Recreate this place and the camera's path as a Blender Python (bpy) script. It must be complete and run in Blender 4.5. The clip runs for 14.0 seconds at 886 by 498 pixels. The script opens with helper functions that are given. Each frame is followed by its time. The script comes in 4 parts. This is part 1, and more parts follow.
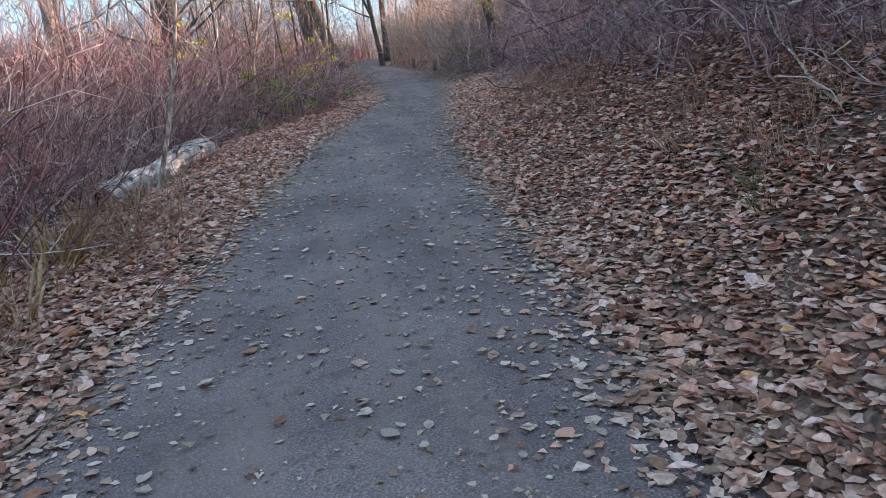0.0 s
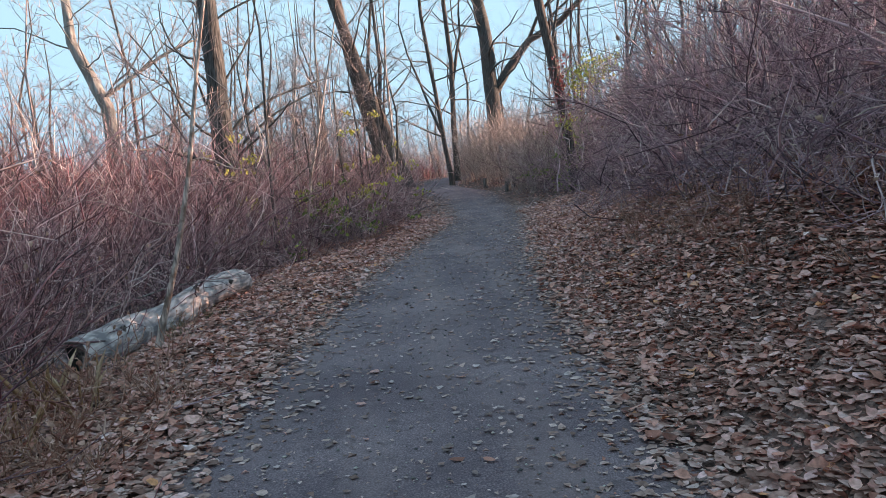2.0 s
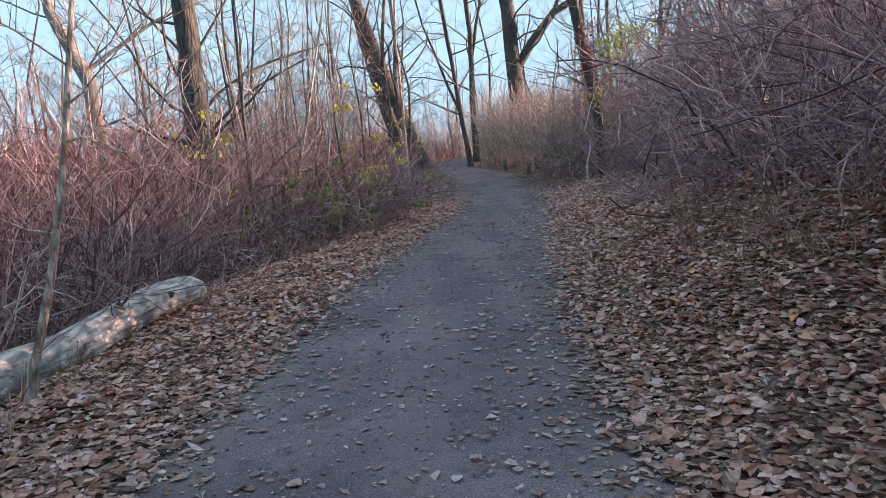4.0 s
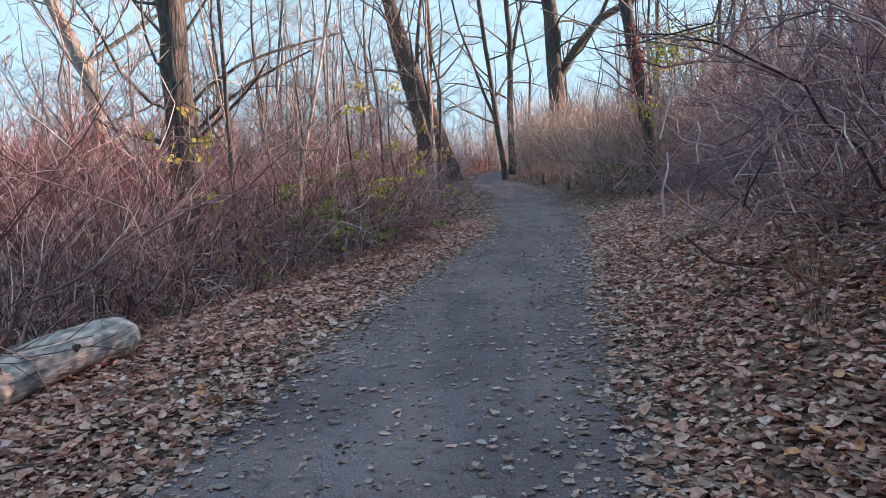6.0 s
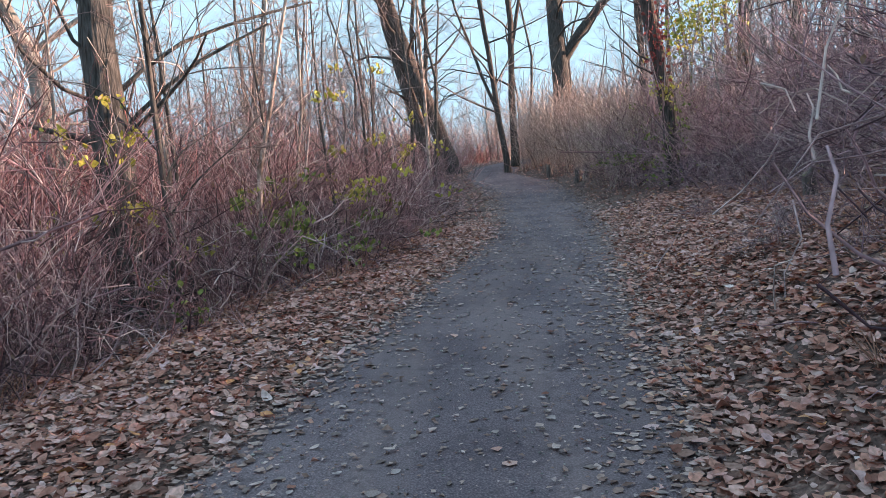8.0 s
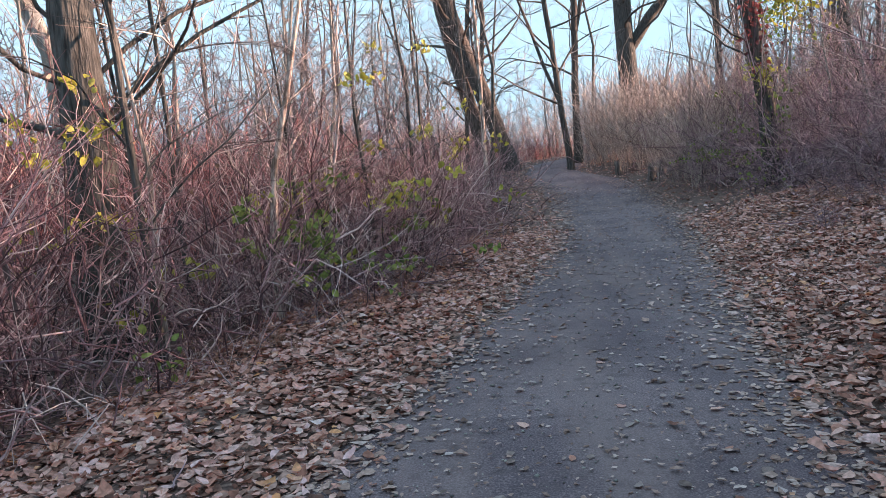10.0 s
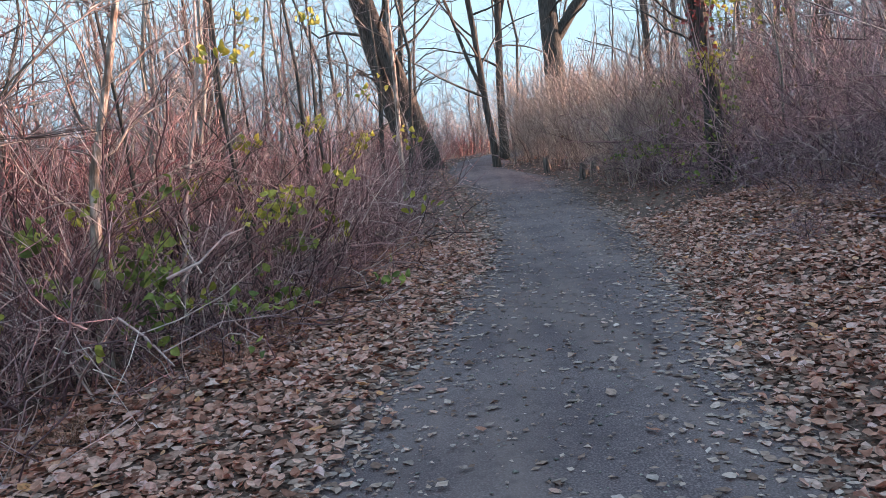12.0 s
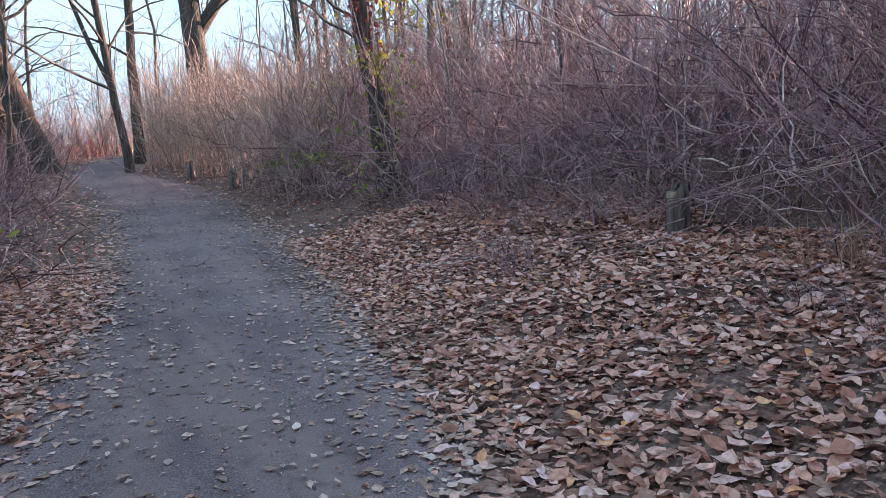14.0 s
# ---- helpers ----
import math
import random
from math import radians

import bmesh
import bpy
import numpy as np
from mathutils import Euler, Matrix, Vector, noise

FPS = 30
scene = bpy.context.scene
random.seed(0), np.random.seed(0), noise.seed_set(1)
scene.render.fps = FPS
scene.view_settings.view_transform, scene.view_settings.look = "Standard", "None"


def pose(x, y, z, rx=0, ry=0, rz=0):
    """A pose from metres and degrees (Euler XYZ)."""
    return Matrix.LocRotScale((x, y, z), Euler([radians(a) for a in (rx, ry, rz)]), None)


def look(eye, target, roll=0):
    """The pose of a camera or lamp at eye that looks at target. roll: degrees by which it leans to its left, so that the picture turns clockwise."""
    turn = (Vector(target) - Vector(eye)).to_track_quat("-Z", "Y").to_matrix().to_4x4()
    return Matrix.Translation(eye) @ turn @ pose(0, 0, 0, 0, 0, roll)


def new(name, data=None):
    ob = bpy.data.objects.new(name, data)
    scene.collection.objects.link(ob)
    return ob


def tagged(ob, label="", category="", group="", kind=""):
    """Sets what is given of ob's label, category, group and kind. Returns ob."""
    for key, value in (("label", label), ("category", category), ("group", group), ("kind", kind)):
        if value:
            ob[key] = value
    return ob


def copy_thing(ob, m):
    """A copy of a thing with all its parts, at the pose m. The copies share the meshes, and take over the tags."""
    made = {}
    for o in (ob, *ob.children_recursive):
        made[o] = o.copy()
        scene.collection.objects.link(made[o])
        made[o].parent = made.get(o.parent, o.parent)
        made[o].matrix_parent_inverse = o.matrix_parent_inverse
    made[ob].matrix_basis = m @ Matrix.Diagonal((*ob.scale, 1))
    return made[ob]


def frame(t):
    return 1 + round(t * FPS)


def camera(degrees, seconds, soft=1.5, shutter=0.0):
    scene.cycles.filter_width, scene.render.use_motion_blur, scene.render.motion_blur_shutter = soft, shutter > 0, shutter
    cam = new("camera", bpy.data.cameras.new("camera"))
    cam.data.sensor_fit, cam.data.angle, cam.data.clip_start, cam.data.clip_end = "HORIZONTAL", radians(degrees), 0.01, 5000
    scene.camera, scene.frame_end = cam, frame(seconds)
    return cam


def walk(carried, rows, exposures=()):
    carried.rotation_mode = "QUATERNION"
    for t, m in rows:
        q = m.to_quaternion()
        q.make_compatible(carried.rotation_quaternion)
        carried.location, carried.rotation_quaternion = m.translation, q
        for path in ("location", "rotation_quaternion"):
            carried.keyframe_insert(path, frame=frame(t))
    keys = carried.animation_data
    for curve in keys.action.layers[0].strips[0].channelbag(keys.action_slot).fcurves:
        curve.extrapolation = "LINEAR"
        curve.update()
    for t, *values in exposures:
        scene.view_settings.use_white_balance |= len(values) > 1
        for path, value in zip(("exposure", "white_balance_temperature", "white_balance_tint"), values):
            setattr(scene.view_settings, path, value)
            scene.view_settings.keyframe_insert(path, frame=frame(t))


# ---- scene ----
cam = camera(58.6, 14.0, soft=0.7)
METRES, EYE, TILT, LEAN, TURN = 16.3, 1.5, 0.0, 0.0, -7.8
ROWS = [
    (0.0, 0.0, 0.0, 0.0, -1.4, -14.72, 5.35),
    (0.5, -0.0028, 0.0408, -0.0001, 1.17, -10.99, 5.74),
    (1.0, -0.0039, 0.079, -0.0002, 2.95, -9.17, 5.58),
    (1.5, -0.0064, 0.117, -0.0005, 3.72, -6.78, 4.59),
    (2.0, -0.0064, 0.1545, 0.0013, 3.63, -5.93, 4.53),
    (2.5, -0.005, 0.1889, 0.0025, 3.56, -5.73, 4.41),
    (3.0, -0.0059, 0.2259, 0.001, 3.56, -6.7, 4.46),
    (3.5, -0.0019, 0.2616, 0.0016, 4.42, -7.4, 4.69),
    (6.0, 0.0016, 0.4433, 0.0012, 8.14, -6.34, 2.86),
    (6.5, -0.0022, 0.4787, 0.0004, 8.35, -6.94, 2.47),
    (7.0, -0.0036, 0.5166, 0.002, 8.06, -7.18, 3.52),
    (7.5, -0.0036, 0.5526, 0.0041, 7.92, -6.99, 3.85),
    (10.0, -0.0314, 0.7243, 0.004, 12.3, -7.0, 4.17),
    (10.5, -0.0359, 0.7576, 0.0029, 12.96, -7.77, 4.19),
    (11.0, -0.0358, 0.7904, 0.0036, 12.89, -8.58, 4.51),
    (11.5, -0.0358, 0.8222, 0.0054, 10.76, -7.92, 4.29),
    (12.0, -0.0407, 0.8578, 0.0039, 6.92, -7.7, 4.44),
    (12.5, -0.0451, 0.8906, 0.0034, 6.44, -7.8, 5.47),
    (13.0, -0.0477, 0.9264, 0.0016, 0.68, -8.08, 4.36),
    (13.5, -0.0411, 0.9604, 0.0009, -11.54, -8.7, 2.92),
    (14.0, -0.0358, 0.9939, 0.0022, -17.99, -8.74, 2.19),
]
EXPOSURE, KELVIN, TINT = 3.3, 10500, 38.5
walk(cam, [(t, pose(0, 0, EYE, TILT, LEAN, TURN) @ pose(METRES * x, METRES * y, METRES * z, 90 + pitch, roll, yaw)) for t, x, y, z, yaw, pitch, roll in ROWS],
     exposures=[(t, EXPOSURE + e, KELVIN + k, TINT + m) for t, e, k, m in ((0.0, 0.42, 500, 3), (1.0, 0.33, 500, 3), (2.5, -0.06, 100, 0), (3.5, 0.08, 300, 2), (6.5, 0.1, 300, 2), (10.0, 0.26, 300, 3), (12.0, 0.23, 400, 3), (13.2, 0.24, 400, 4), (14.0, 0.47, 400, 8))])

# ---- world and sun ----
SUN_ELEVATION, SUN_HEADING = 11.5, 78.0  # degrees above the ground; clockwise from the walk's direction (+y)
world = bpy.data.worlds.new("sky")
scene.world = world
world.use_nodes = True
wn, wl = world.node_tree.nodes, world.node_tree.links
sky = wn.new("ShaderNodeTexSky")
sky.sky_type = 'NISHITA'
sky.sun_disc = False
sky.sun_elevation = radians(SUN_ELEVATION)
sky.sun_rotation = radians(SUN_HEADING)
sky.air_density, sky.dust_density, sky.ozone_density = 1.0, 0.3, 2.5
wn["Background"].inputs["Strength"].default_value = 0.15
geo, lift, tone = wn.new("ShaderNodeTexCoord"), wn.new("ShaderNodeVectorMath"), wn.new("ShaderNodeMix")
lift.operation = 'ADD'
lift.inputs[1].default_value = (0, 0, 1.0)  # clear air: no pale haze along the horizon
tone.data_type, tone.blend_type = 'RGBA', 'MULTIPLY'
tone.inputs[0].default_value, tone.inputs[7].default_value = 1.0, (0.605, 0.97, 0.82, 1)
wl.new(geo.outputs["Generated"], lift.inputs[0])
wl.new(lift.outputs[0], sky.inputs["Vector"])
wl.new(sky.outputs[0], tone.inputs[6])
wl.new(tone.outputs[2], wn["Background"].inputs["Color"])
sun = new("sun", bpy.data.lights.new("sun", 'SUN'))
sun.data.energy, sun.data.angle, sun.data.color = 1.3, radians(0.5), (1.0, 0.955, 0.91)
se, sh = radians(SUN_ELEVATION), radians(SUN_HEADING)
sun.matrix_world = look((0, 0, 0), (-math.sin(sh) * math.cos(se), -math.cos(sh) * math.cos(se), -math.sin(se)))


# ---- the lie of the land ----
def smooth(a, b, v):
    u = np.clip((np.asarray(v, float) - a) / (b - a), 0, 1)
    return u * u * (3 - 2 * u)


EDGE_Y = (-40, 0, 4, 7, 10, 12, 14.3, 18, 21, 24, 28, 33, 36, 40, 44, 48, 54, 60, 400)
EDGE_L = (-1.8, -1.5, -1.38, -1.02, -0.72, -0.45, -0.15, 0.58, 1.2, 1.75, 2.15, 2.3, 2.1, 1.8, 2.15, 3.8, 8.5, 16, 90)
EDGE_R = (0.6, 0.95, 1.42, 1.7, 1.98, 2.15, 2.5, 3.05, 3.58, 4.08, 4.55, 4.8, 4.5, 3.4, 4.1, 6.0, 11.0, 19, 93)


def left_edge(y):
    return np.interp(y, EDGE_Y, EDGE_L)


def right_edge(y):
    return np.interp(y, EDGE_Y, EDGE_R)


def rise(y):
    return np.interp(y, (-50, 26, 30, 35, 40, 46, 56, 75, 400), (0, 0, 0.05, 0.28, 0.6, 0.85, 1.1, 1.0, -2))


def wobble(x, y):
    return (np.sin(x * 1.9 + 0.7) * np.cos(y * 1.3 + 1.1) * 0.5 + np.sin(x * 4.3 + y * 2.7) * 0.25 + np.cos(y * 5.1 - x * 3.3) * 0.2)


def land(x, y):
    """The ground's height."""
    x, y = np.asarray(x, float), np.asarray(y, float)
    r, l = x - right_edge(y), left_edge(y) - x
    steep = 1 - 0.62 * smooth(13, 21, y)
    # the long outer slope is added out of view, to block the low sun
    bank = steep * (0.62 * np.clip(r - 0.35, 0, 1.9) + 0.1 * smooth(0, 0.5, r)) + 0.245 * np.clip(r - 2.25, 0, 26) * smooth(2, 5, r)
    # it sinks farther on, to let the sun reach the stalks
    bank = bank * (1 - 0.65 * smooth(29, 50, y))
    dip = -0.12 * np.clip(l - 1.2, 0, 3.5)
    off = smooth(0.1, 1.2, np.maximum(r, l))
    return rise(y) + bank + dip + off * 0.07 * wobble(x, y)
# ---- end of land ----


# ---- materials ----
def material(name, rough=0.85):
    m = bpy.data.materials.new(name)
    m.use_nodes = True
    n, l = m.node_tree.nodes, m.node_tree.links
    n["Principled BSDF"].inputs["Roughness"].default_value = rough
    n["Principled BSDF"].inputs["Specular IOR Level"].default_value = 0.25
    return m, n, l, n["Principled BSDF"]


def ramp(n, stops, mode='LINEAR'):
    r = n.new("ShaderNodeValToRGB")
    r.color_ramp.interpolation = mode
    e = r.color_ramp.elements
    while len(e) < len(stops):
        e.new(0.5)
    for k, (p, c) in zip(e, stops):
        k.position, k.color = p, (*c, 1)
    return r


def noise_tex(n, l, scale, detail=6, coords="Object", stretch=None):
    t = n.new("ShaderNodeTexCoord")
    x = n.new("ShaderNodeTexNoise")
    x.inputs["Scale"].default_value, x.inputs["Detail"].default_value = scale, detail
    if stretch:
        mp = n.new("ShaderNodeMapping")
        mp.inputs["Scale"].default_value = stretch
        l.new(t.outputs[coords], mp.inputs[0])
        l.new(mp.outputs[0], x.inputs["Vector"])
    else:
        l.new(t.outputs[coords], x.inputs["Vector"])
    return x


def mix(n, l, fac, a, b, how='MIX'):
    x = n.new("ShaderNodeMix")
    x.data_type, x.blend_type = 'RGBA', how
    for s, v in ((x.inputs[0], fac), (x.inputs[6], a), (x.inputs[7], b)):
        if isinstance(v, (int, float)):
            s.default_value = v
        elif isinstance(v, tuple):
            s.default_value = (*v, 1)
        else:
            l.new(v, s)
    return x.outputs[2]


def bump(n, l, height, strength, distance, shader):
    b = n.new("ShaderNodeBump")
    b.inputs["Strength"].default_value, b.inputs["Distance"].default_value = strength, distance
    l.new(height, b.inputs["Height"])
    l.new(b.outputs[0], shader.inputs["Normal"])


def luck(n, l):
    """A number for each piece: its island's and its object's chance, added."""
    g, o, a, f = n.new("ShaderNodeNewGeometry"), n.new("ShaderNodeObjectInfo"), n.new("ShaderNodeMath"), n.new("ShaderNodeMath")
    a.operation, f.operation = 'ADD', 'FRACT'
    l.new(g.outputs["Random Per Island"], a.inputs[0])
    l.new(o.outputs["Random"], a.inputs[1])
    l.new(a.outputs[0], f.inputs[0])
    return f.outputs[0]


def stem_material(name, stops, rough=0.7):
    """Bark of thin stems: each stem its own shade, mottled along its length."""
    m, n, l, p = material(name, rough)
    r = ramp(n, stops)
    l.new(luck(n, l), r.inputs[0])
    x = noise_tex(n, l, 14, 4)
    d = ramp(n, ((0.3, (0.55, 0.55, 0.55)), (0.7, (1.25, 1.2, 1.15))))
    l.new(x.outputs["Fac"], d.inputs[0])
    l.new(mix(n, l, 1.0, r.outputs[0], d.outputs[0], 'MULTIPLY'), p.inputs["Base Color"])
    return m


def leaf_material(name, stops, rough=0.75, through_light=0.15):
    m, n, l, p = material(name, rough)
    r = ramp(n, stops)
    l.new(luck(n, l), r.inputs[0])
    x = noise_tex(n, l, 38, 5)
    d = ramp(n, ((0.3, (0.62, 0.58, 0.55)), (0.65, (1.12, 1.1, 1.08))))
    l.new(x.outputs["Fac"], d.inputs[0])
    c = mix(n, l, 1.0, r.outputs[0], d.outputs[0], 'MULTIPLY')
    l.new(c, p.inputs["Base Color"])
    bump(n, l, x.outputs["Fac"], 0.4, 0.006, p)
    t, s = n.new("ShaderNodeBsdfTranslucent"), n.new("ShaderNodeMixShader")
    l.new(c, t.inputs[0])
    s.inputs[0].default_value = through_light
    l.new(p.outputs[0], s.inputs[1])
    l.new(t.outputs[0], s.inputs[2])
    l.new(s.outputs[0], n["Material Output"].inputs[0])
    return m


def bark_material(name, dark, light, scale=26.0, patch=None, patch_scale=1.3, grain=(1, 1, 0.16)):
    m, n, l, p = material(name, 0.9)
    x = noise_tex(n, l, scale, 8, stretch=grain)
    y = noise_tex(n, l, patch_scale, 5)
    r = ramp(n, ((0.32, dark), (0.62, light)))
    l.new(x.outputs["Fac"], r.inputs[0])
    c = r.outputs[0]
    if patch:
        f = ramp(n, ((0.5, (0, 0, 0)), (0.62, (1, 1, 1))))
        l.new(y.outputs["Fac"], f.inputs[0])
        c = mix(n, l, f.outputs[0], c, patch)
    l.new(c, p.inputs["Base Color"])
    bump(n, l, x.outputs["Fac"], 1.0, 0.05, p)
    return m


def gravel_material():
    m, n, l, p = material("fine_gravel", 0.95)
    fine = noise_tex(n, l, 95, 6)
    mid = noise_tex(n, l, 9, 6)
    big = noise_tex(n, l, 0.7, 5)
    trail = noise_tex(n, l, 2.2, 4, stretch=(1, 0.12, 1))
    r = ramp(n, ((0.28, (0.0816, 0.0614, 0.0724)), (0.5, (0.158, 0.116, 0.136)), (0.74, (0.337, 0.244, 0.263))))
    l.new(fine.outputs["Fac"], r.inputs[0])
    e = ramp(n, ((0.34, (0.7, 0.64, 0.66)), (0.66, (1.35, 1.26, 1.2))))
    l.new(big.outputs["Fac"], e.inputs[0])
    c = mix(n, l, 1.0, r.outputs[0], e.outputs[0], 'MULTIPLY')
    g = ramp(n, ((0.45, (0, 0, 0)), (0.75, (0.75, 0.75, 0.75))))
    l.new(trail.outputs["Fac"], g.inputs[0])
    c = mix(n, l, g.outputs[0], c, (0.265, 0.172, 0.172))
    h = ramp(n, ((0.55, (0, 0, 0)), (0.72, (0.6, 0.6, 0.6))))
    l.new(mid.outputs["Fac"], h.inputs[0])
    c = mix(n, l, h.outputs[0], c, (0.102, 0.0701, 0.0741))
    l.new(c, p.inputs["Base Color"])
    a = n.new("ShaderNodeMath")
    a.operation = 'MULTIPLY_ADD'
    a.inputs[1].default_value = 0.6
    l.new(mid.outputs["Fac"], a.inputs[0])
    l.new(fine.outputs["Fac"], a.inputs[2])
    bump(n, l, a.outputs[0], 0.55, 0.02, p)
    return m


def soil_material():
    m, n, l, p = material("leaf_mould", 0.95)
    fine, big = noise_tex(n, l, 26, 8), noise_tex(n, l, 1.1, 5)
    r = ramp(n, ((0.3, (0.0795, 0.0446, 0.0433)), (0.52, (0.201, 0.11, 0.0999)), (0.75, (0.424, 0.246, 0.216))))
    l.new(fine.outputs["Fac"], r.inputs[0])
    e = ramp(n, ((0.35, (0.7, 0.7, 0.7)), (0.7, (1.2, 1.15, 1.1))))
    l.new(big.outputs["Fac"], e.inputs[0])
    l.new(mix(n, l, 1.0, r.outputs[0], e.outputs[0], 'MULTIPLY'), p.inputs["Base Color"])
    bump(n, l, fine.outputs["Fac"], 1.0, 0.05, p)
    return m


GRAVEL, SOIL = gravel_material(), soil_material()
LITTER = leaf_material("fallen_leaf", ((0.0, (0.254, 0.0865, 0.07)), (0.2, (0.551, 0.2, 0.157)), (0.42, (0.784, 0.33, 0.268)), (0.6, (0.731, 0.339, 0.314)),
                                       (0.78, (0.88, 0.465, 0.412)), (0.9, (0.869, 0.512, 0.53)), (0.965, (0.88, 0.326, 0.16)), (1.0, (0.88, 0.67, 0.68))))
BED_LEAF = leaf_material("old_leaf", ((0.0, (0.172, 0.0691, 0.0584)), (0.4, (0.387, 0.176, 0.146)), (0.75, (0.572, 0.295, 0.258)), (1.0, (0.744, 0.452, 0.432))))
FLAT_LEAF = leaf_material("flattened_leaf", ((0.0, (0.2, 0.096, 0.082)), (0.35, (0.39, 0.215, 0.19)), (0.7, (0.55, 0.335, 0.305)), (1.0, (0.72, 0.5, 0.48))))
PATH_LEAF = leaf_material("trodden_leaf", ((0.0, (0.201, 0.126, 0.118)), (0.4, (0.318, 0.214, 0.206)), (0.8, (0.435, 0.312, 0.309)), (1.0, (0.594, 0.446, 0.453))))
DRY = leaf_material("withered_leaf", ((0.0, (0.268, 0.142, 0.1)), (0.5, (0.471, 0.285, 0.22)), (1.0, (0.642, 0.465, 0.39))), through_light=0.3)
GREEN = leaf_material("green_leaf", ((0.0, (0.1, 0.15, 0.06)), (0.5, (0.22, 0.31, 0.1)), (1.0, (0.42, 0.47, 0.15))), through_light=0.3)
YELLOW = leaf_material("yellow_leaf", ((0.0, (0.26, 0.25, 0.06)), (0.6, (0.48, 0.45, 0.1)), (1.0, (0.66, 0.62, 0.2))), through_light=0.35)
RED_LEAF = leaf_material("red_leaf", ((0.0, (0.16, 0.04, 0.045)), (0.7, (0.34, 0.09, 0.085)), (1.0, (0.55, 0.1, 0.1))), through_light=0.25)
STRAW = leaf_material("dead_grass", ((0.0, (0.382, 0.156, 0.115)), (0.5, (0.594, 0.285, 0.22)), (1.0, (0.763, 0.46, 0.39))), through_light=0.2)
PLUME = leaf_material("dry_plume", ((0.0, (0.42, 0.19, 0.1)), (0.5, (0.62, 0.33, 0.19)), (1.0, (0.8, 0.55, 0.4))), through_light=0.25)
GRASS = leaf_material("green_grass", ((0.0, (0.107, 0.133, 0.06)), (1.0, (0.278, 0.285, 0.14))), through_light=0.25)
RED_STEM = stem_material("red_osier_bark", ((0.0, (0.055, 0.028, 0.034)), (0.4, (0.19, 0.066, 0.08)), (0.68, (0.42, 0.125, 0.145)), (0.9, (0.57, 0.21, 0.21)), (1.0, (0.64, 0.39, 0.35))))
MIXED_STEM = stem_material("thicket_bark", ((0.0, (0.0618, 0.0301, 0.0377)), (0.3, (0.196, 0.094, 0.112)), (0.6, (0.474, 0.235, 0.265)), (0.82, (0.639, 0.414, 0.428)), (0.94, (0.783, 0.573, 0.571)), (1.0, (0.88, 0.752, 0.755))))
GREY_STEM = stem_material("grey_purple_bark", ((0.0, (0.084, 0.0423, 0.0572)), (0.38, (0.315, 0.167, 0.208)), (0.72, (0.557, 0.324, 0.369)), (0.93, (0.61, 0.43, 0.425)), (1.0, (0.66, 0.51, 0.48))))
TAN_STEM = stem_material("tan_stalk", ((0.0, (0.2, 0.13, 0.13)), (0.5, (0.46, 0.32, 0.3)), (1.0, (0.7, 0.56, 0.5))))
FAR_TWIG = stem_material("far_twig", ((0.0, (0.09, 0.0627, 0.066)), (0.5, (0.24, 0.171, 0.175)), (0.85, (0.45, 0.342, 0.34)), (1.0, (0.64, 0.513, 0.5))))
BARK = bark_material("furrowed_bark", (0.029, 0.027, 0.026), (0.116, 0.108, 0.104))
DARK_BARK = bark_material("dark_bark", (0.028, 0.022, 0.021), (0.125, 0.1, 0.093))
PALE_BARK = bark_material("pale_bark", (0.14, 0.125, 0.115), (0.36, 0.335, 0.315), 12, (0.21, 0.19, 0.17))
SAPLING_BARK = bark_material("sapling_bark", (0.12, 0.088, 0.0805), (0.72, 0.55, 0.494), 34, (0.24, 0.154, 0.127), 5)
LOG_BARK = bark_material("weathered_log", (0.162, 0.137, 0.143), (0.67, 0.559, 0.541), 16, (0.216, 0.191, 0.201), 4.5, (1, 0.14, 1))
DEAD_WOOD = bark_material("grey_dead_wood", (0.04, 0.03, 0.029), (0.21, 0.16, 0.15), 20)
CUT_WOOD = bark_material("rotten_wood", (0.05, 0.04, 0.03), (0.34, 0.28, 0.2), 18)
HOLLOW_SHADE = bark_material("hollow_shade", (0.008, 0.007, 0.006), (0.04, 0.03, 0.025), 20)
PEBBLE = stem_material("grit", ((0.0, (0.07, 0.07, 0.075)), (0.5, (0.2, 0.19, 0.185)), (1.0, (0.48, 0.45, 0.42))), 0.9)


# ---- making meshes ----
def raw_mesh(name, verts, faces, mat):
    """A mesh from arrays: faces all with the same number of corners."""
    verts, faces = np.asarray(verts, np.float32), np.asarray(faces, np.int32)
    me = bpy.data.meshes.new(name)
    k = faces.shape[1]
    me.vertices.add(len(verts))
    me.vertices.foreach_set("co", verts.ravel())
    me.loops.add(faces.size)
    me.loops.foreach_set("vertex_index", faces.ravel())
    me.polygons.add(len(faces))
    me.polygons.foreach_set("loop_start", np.arange(0, faces.size, k, dtype=np.int32))
    me.polygons.foreach_set("use_smooth", np.ones(len(faces), bool))
    me.materials.append(mat)
    me.update(calc_edges=True)
    me.validate()
    return me


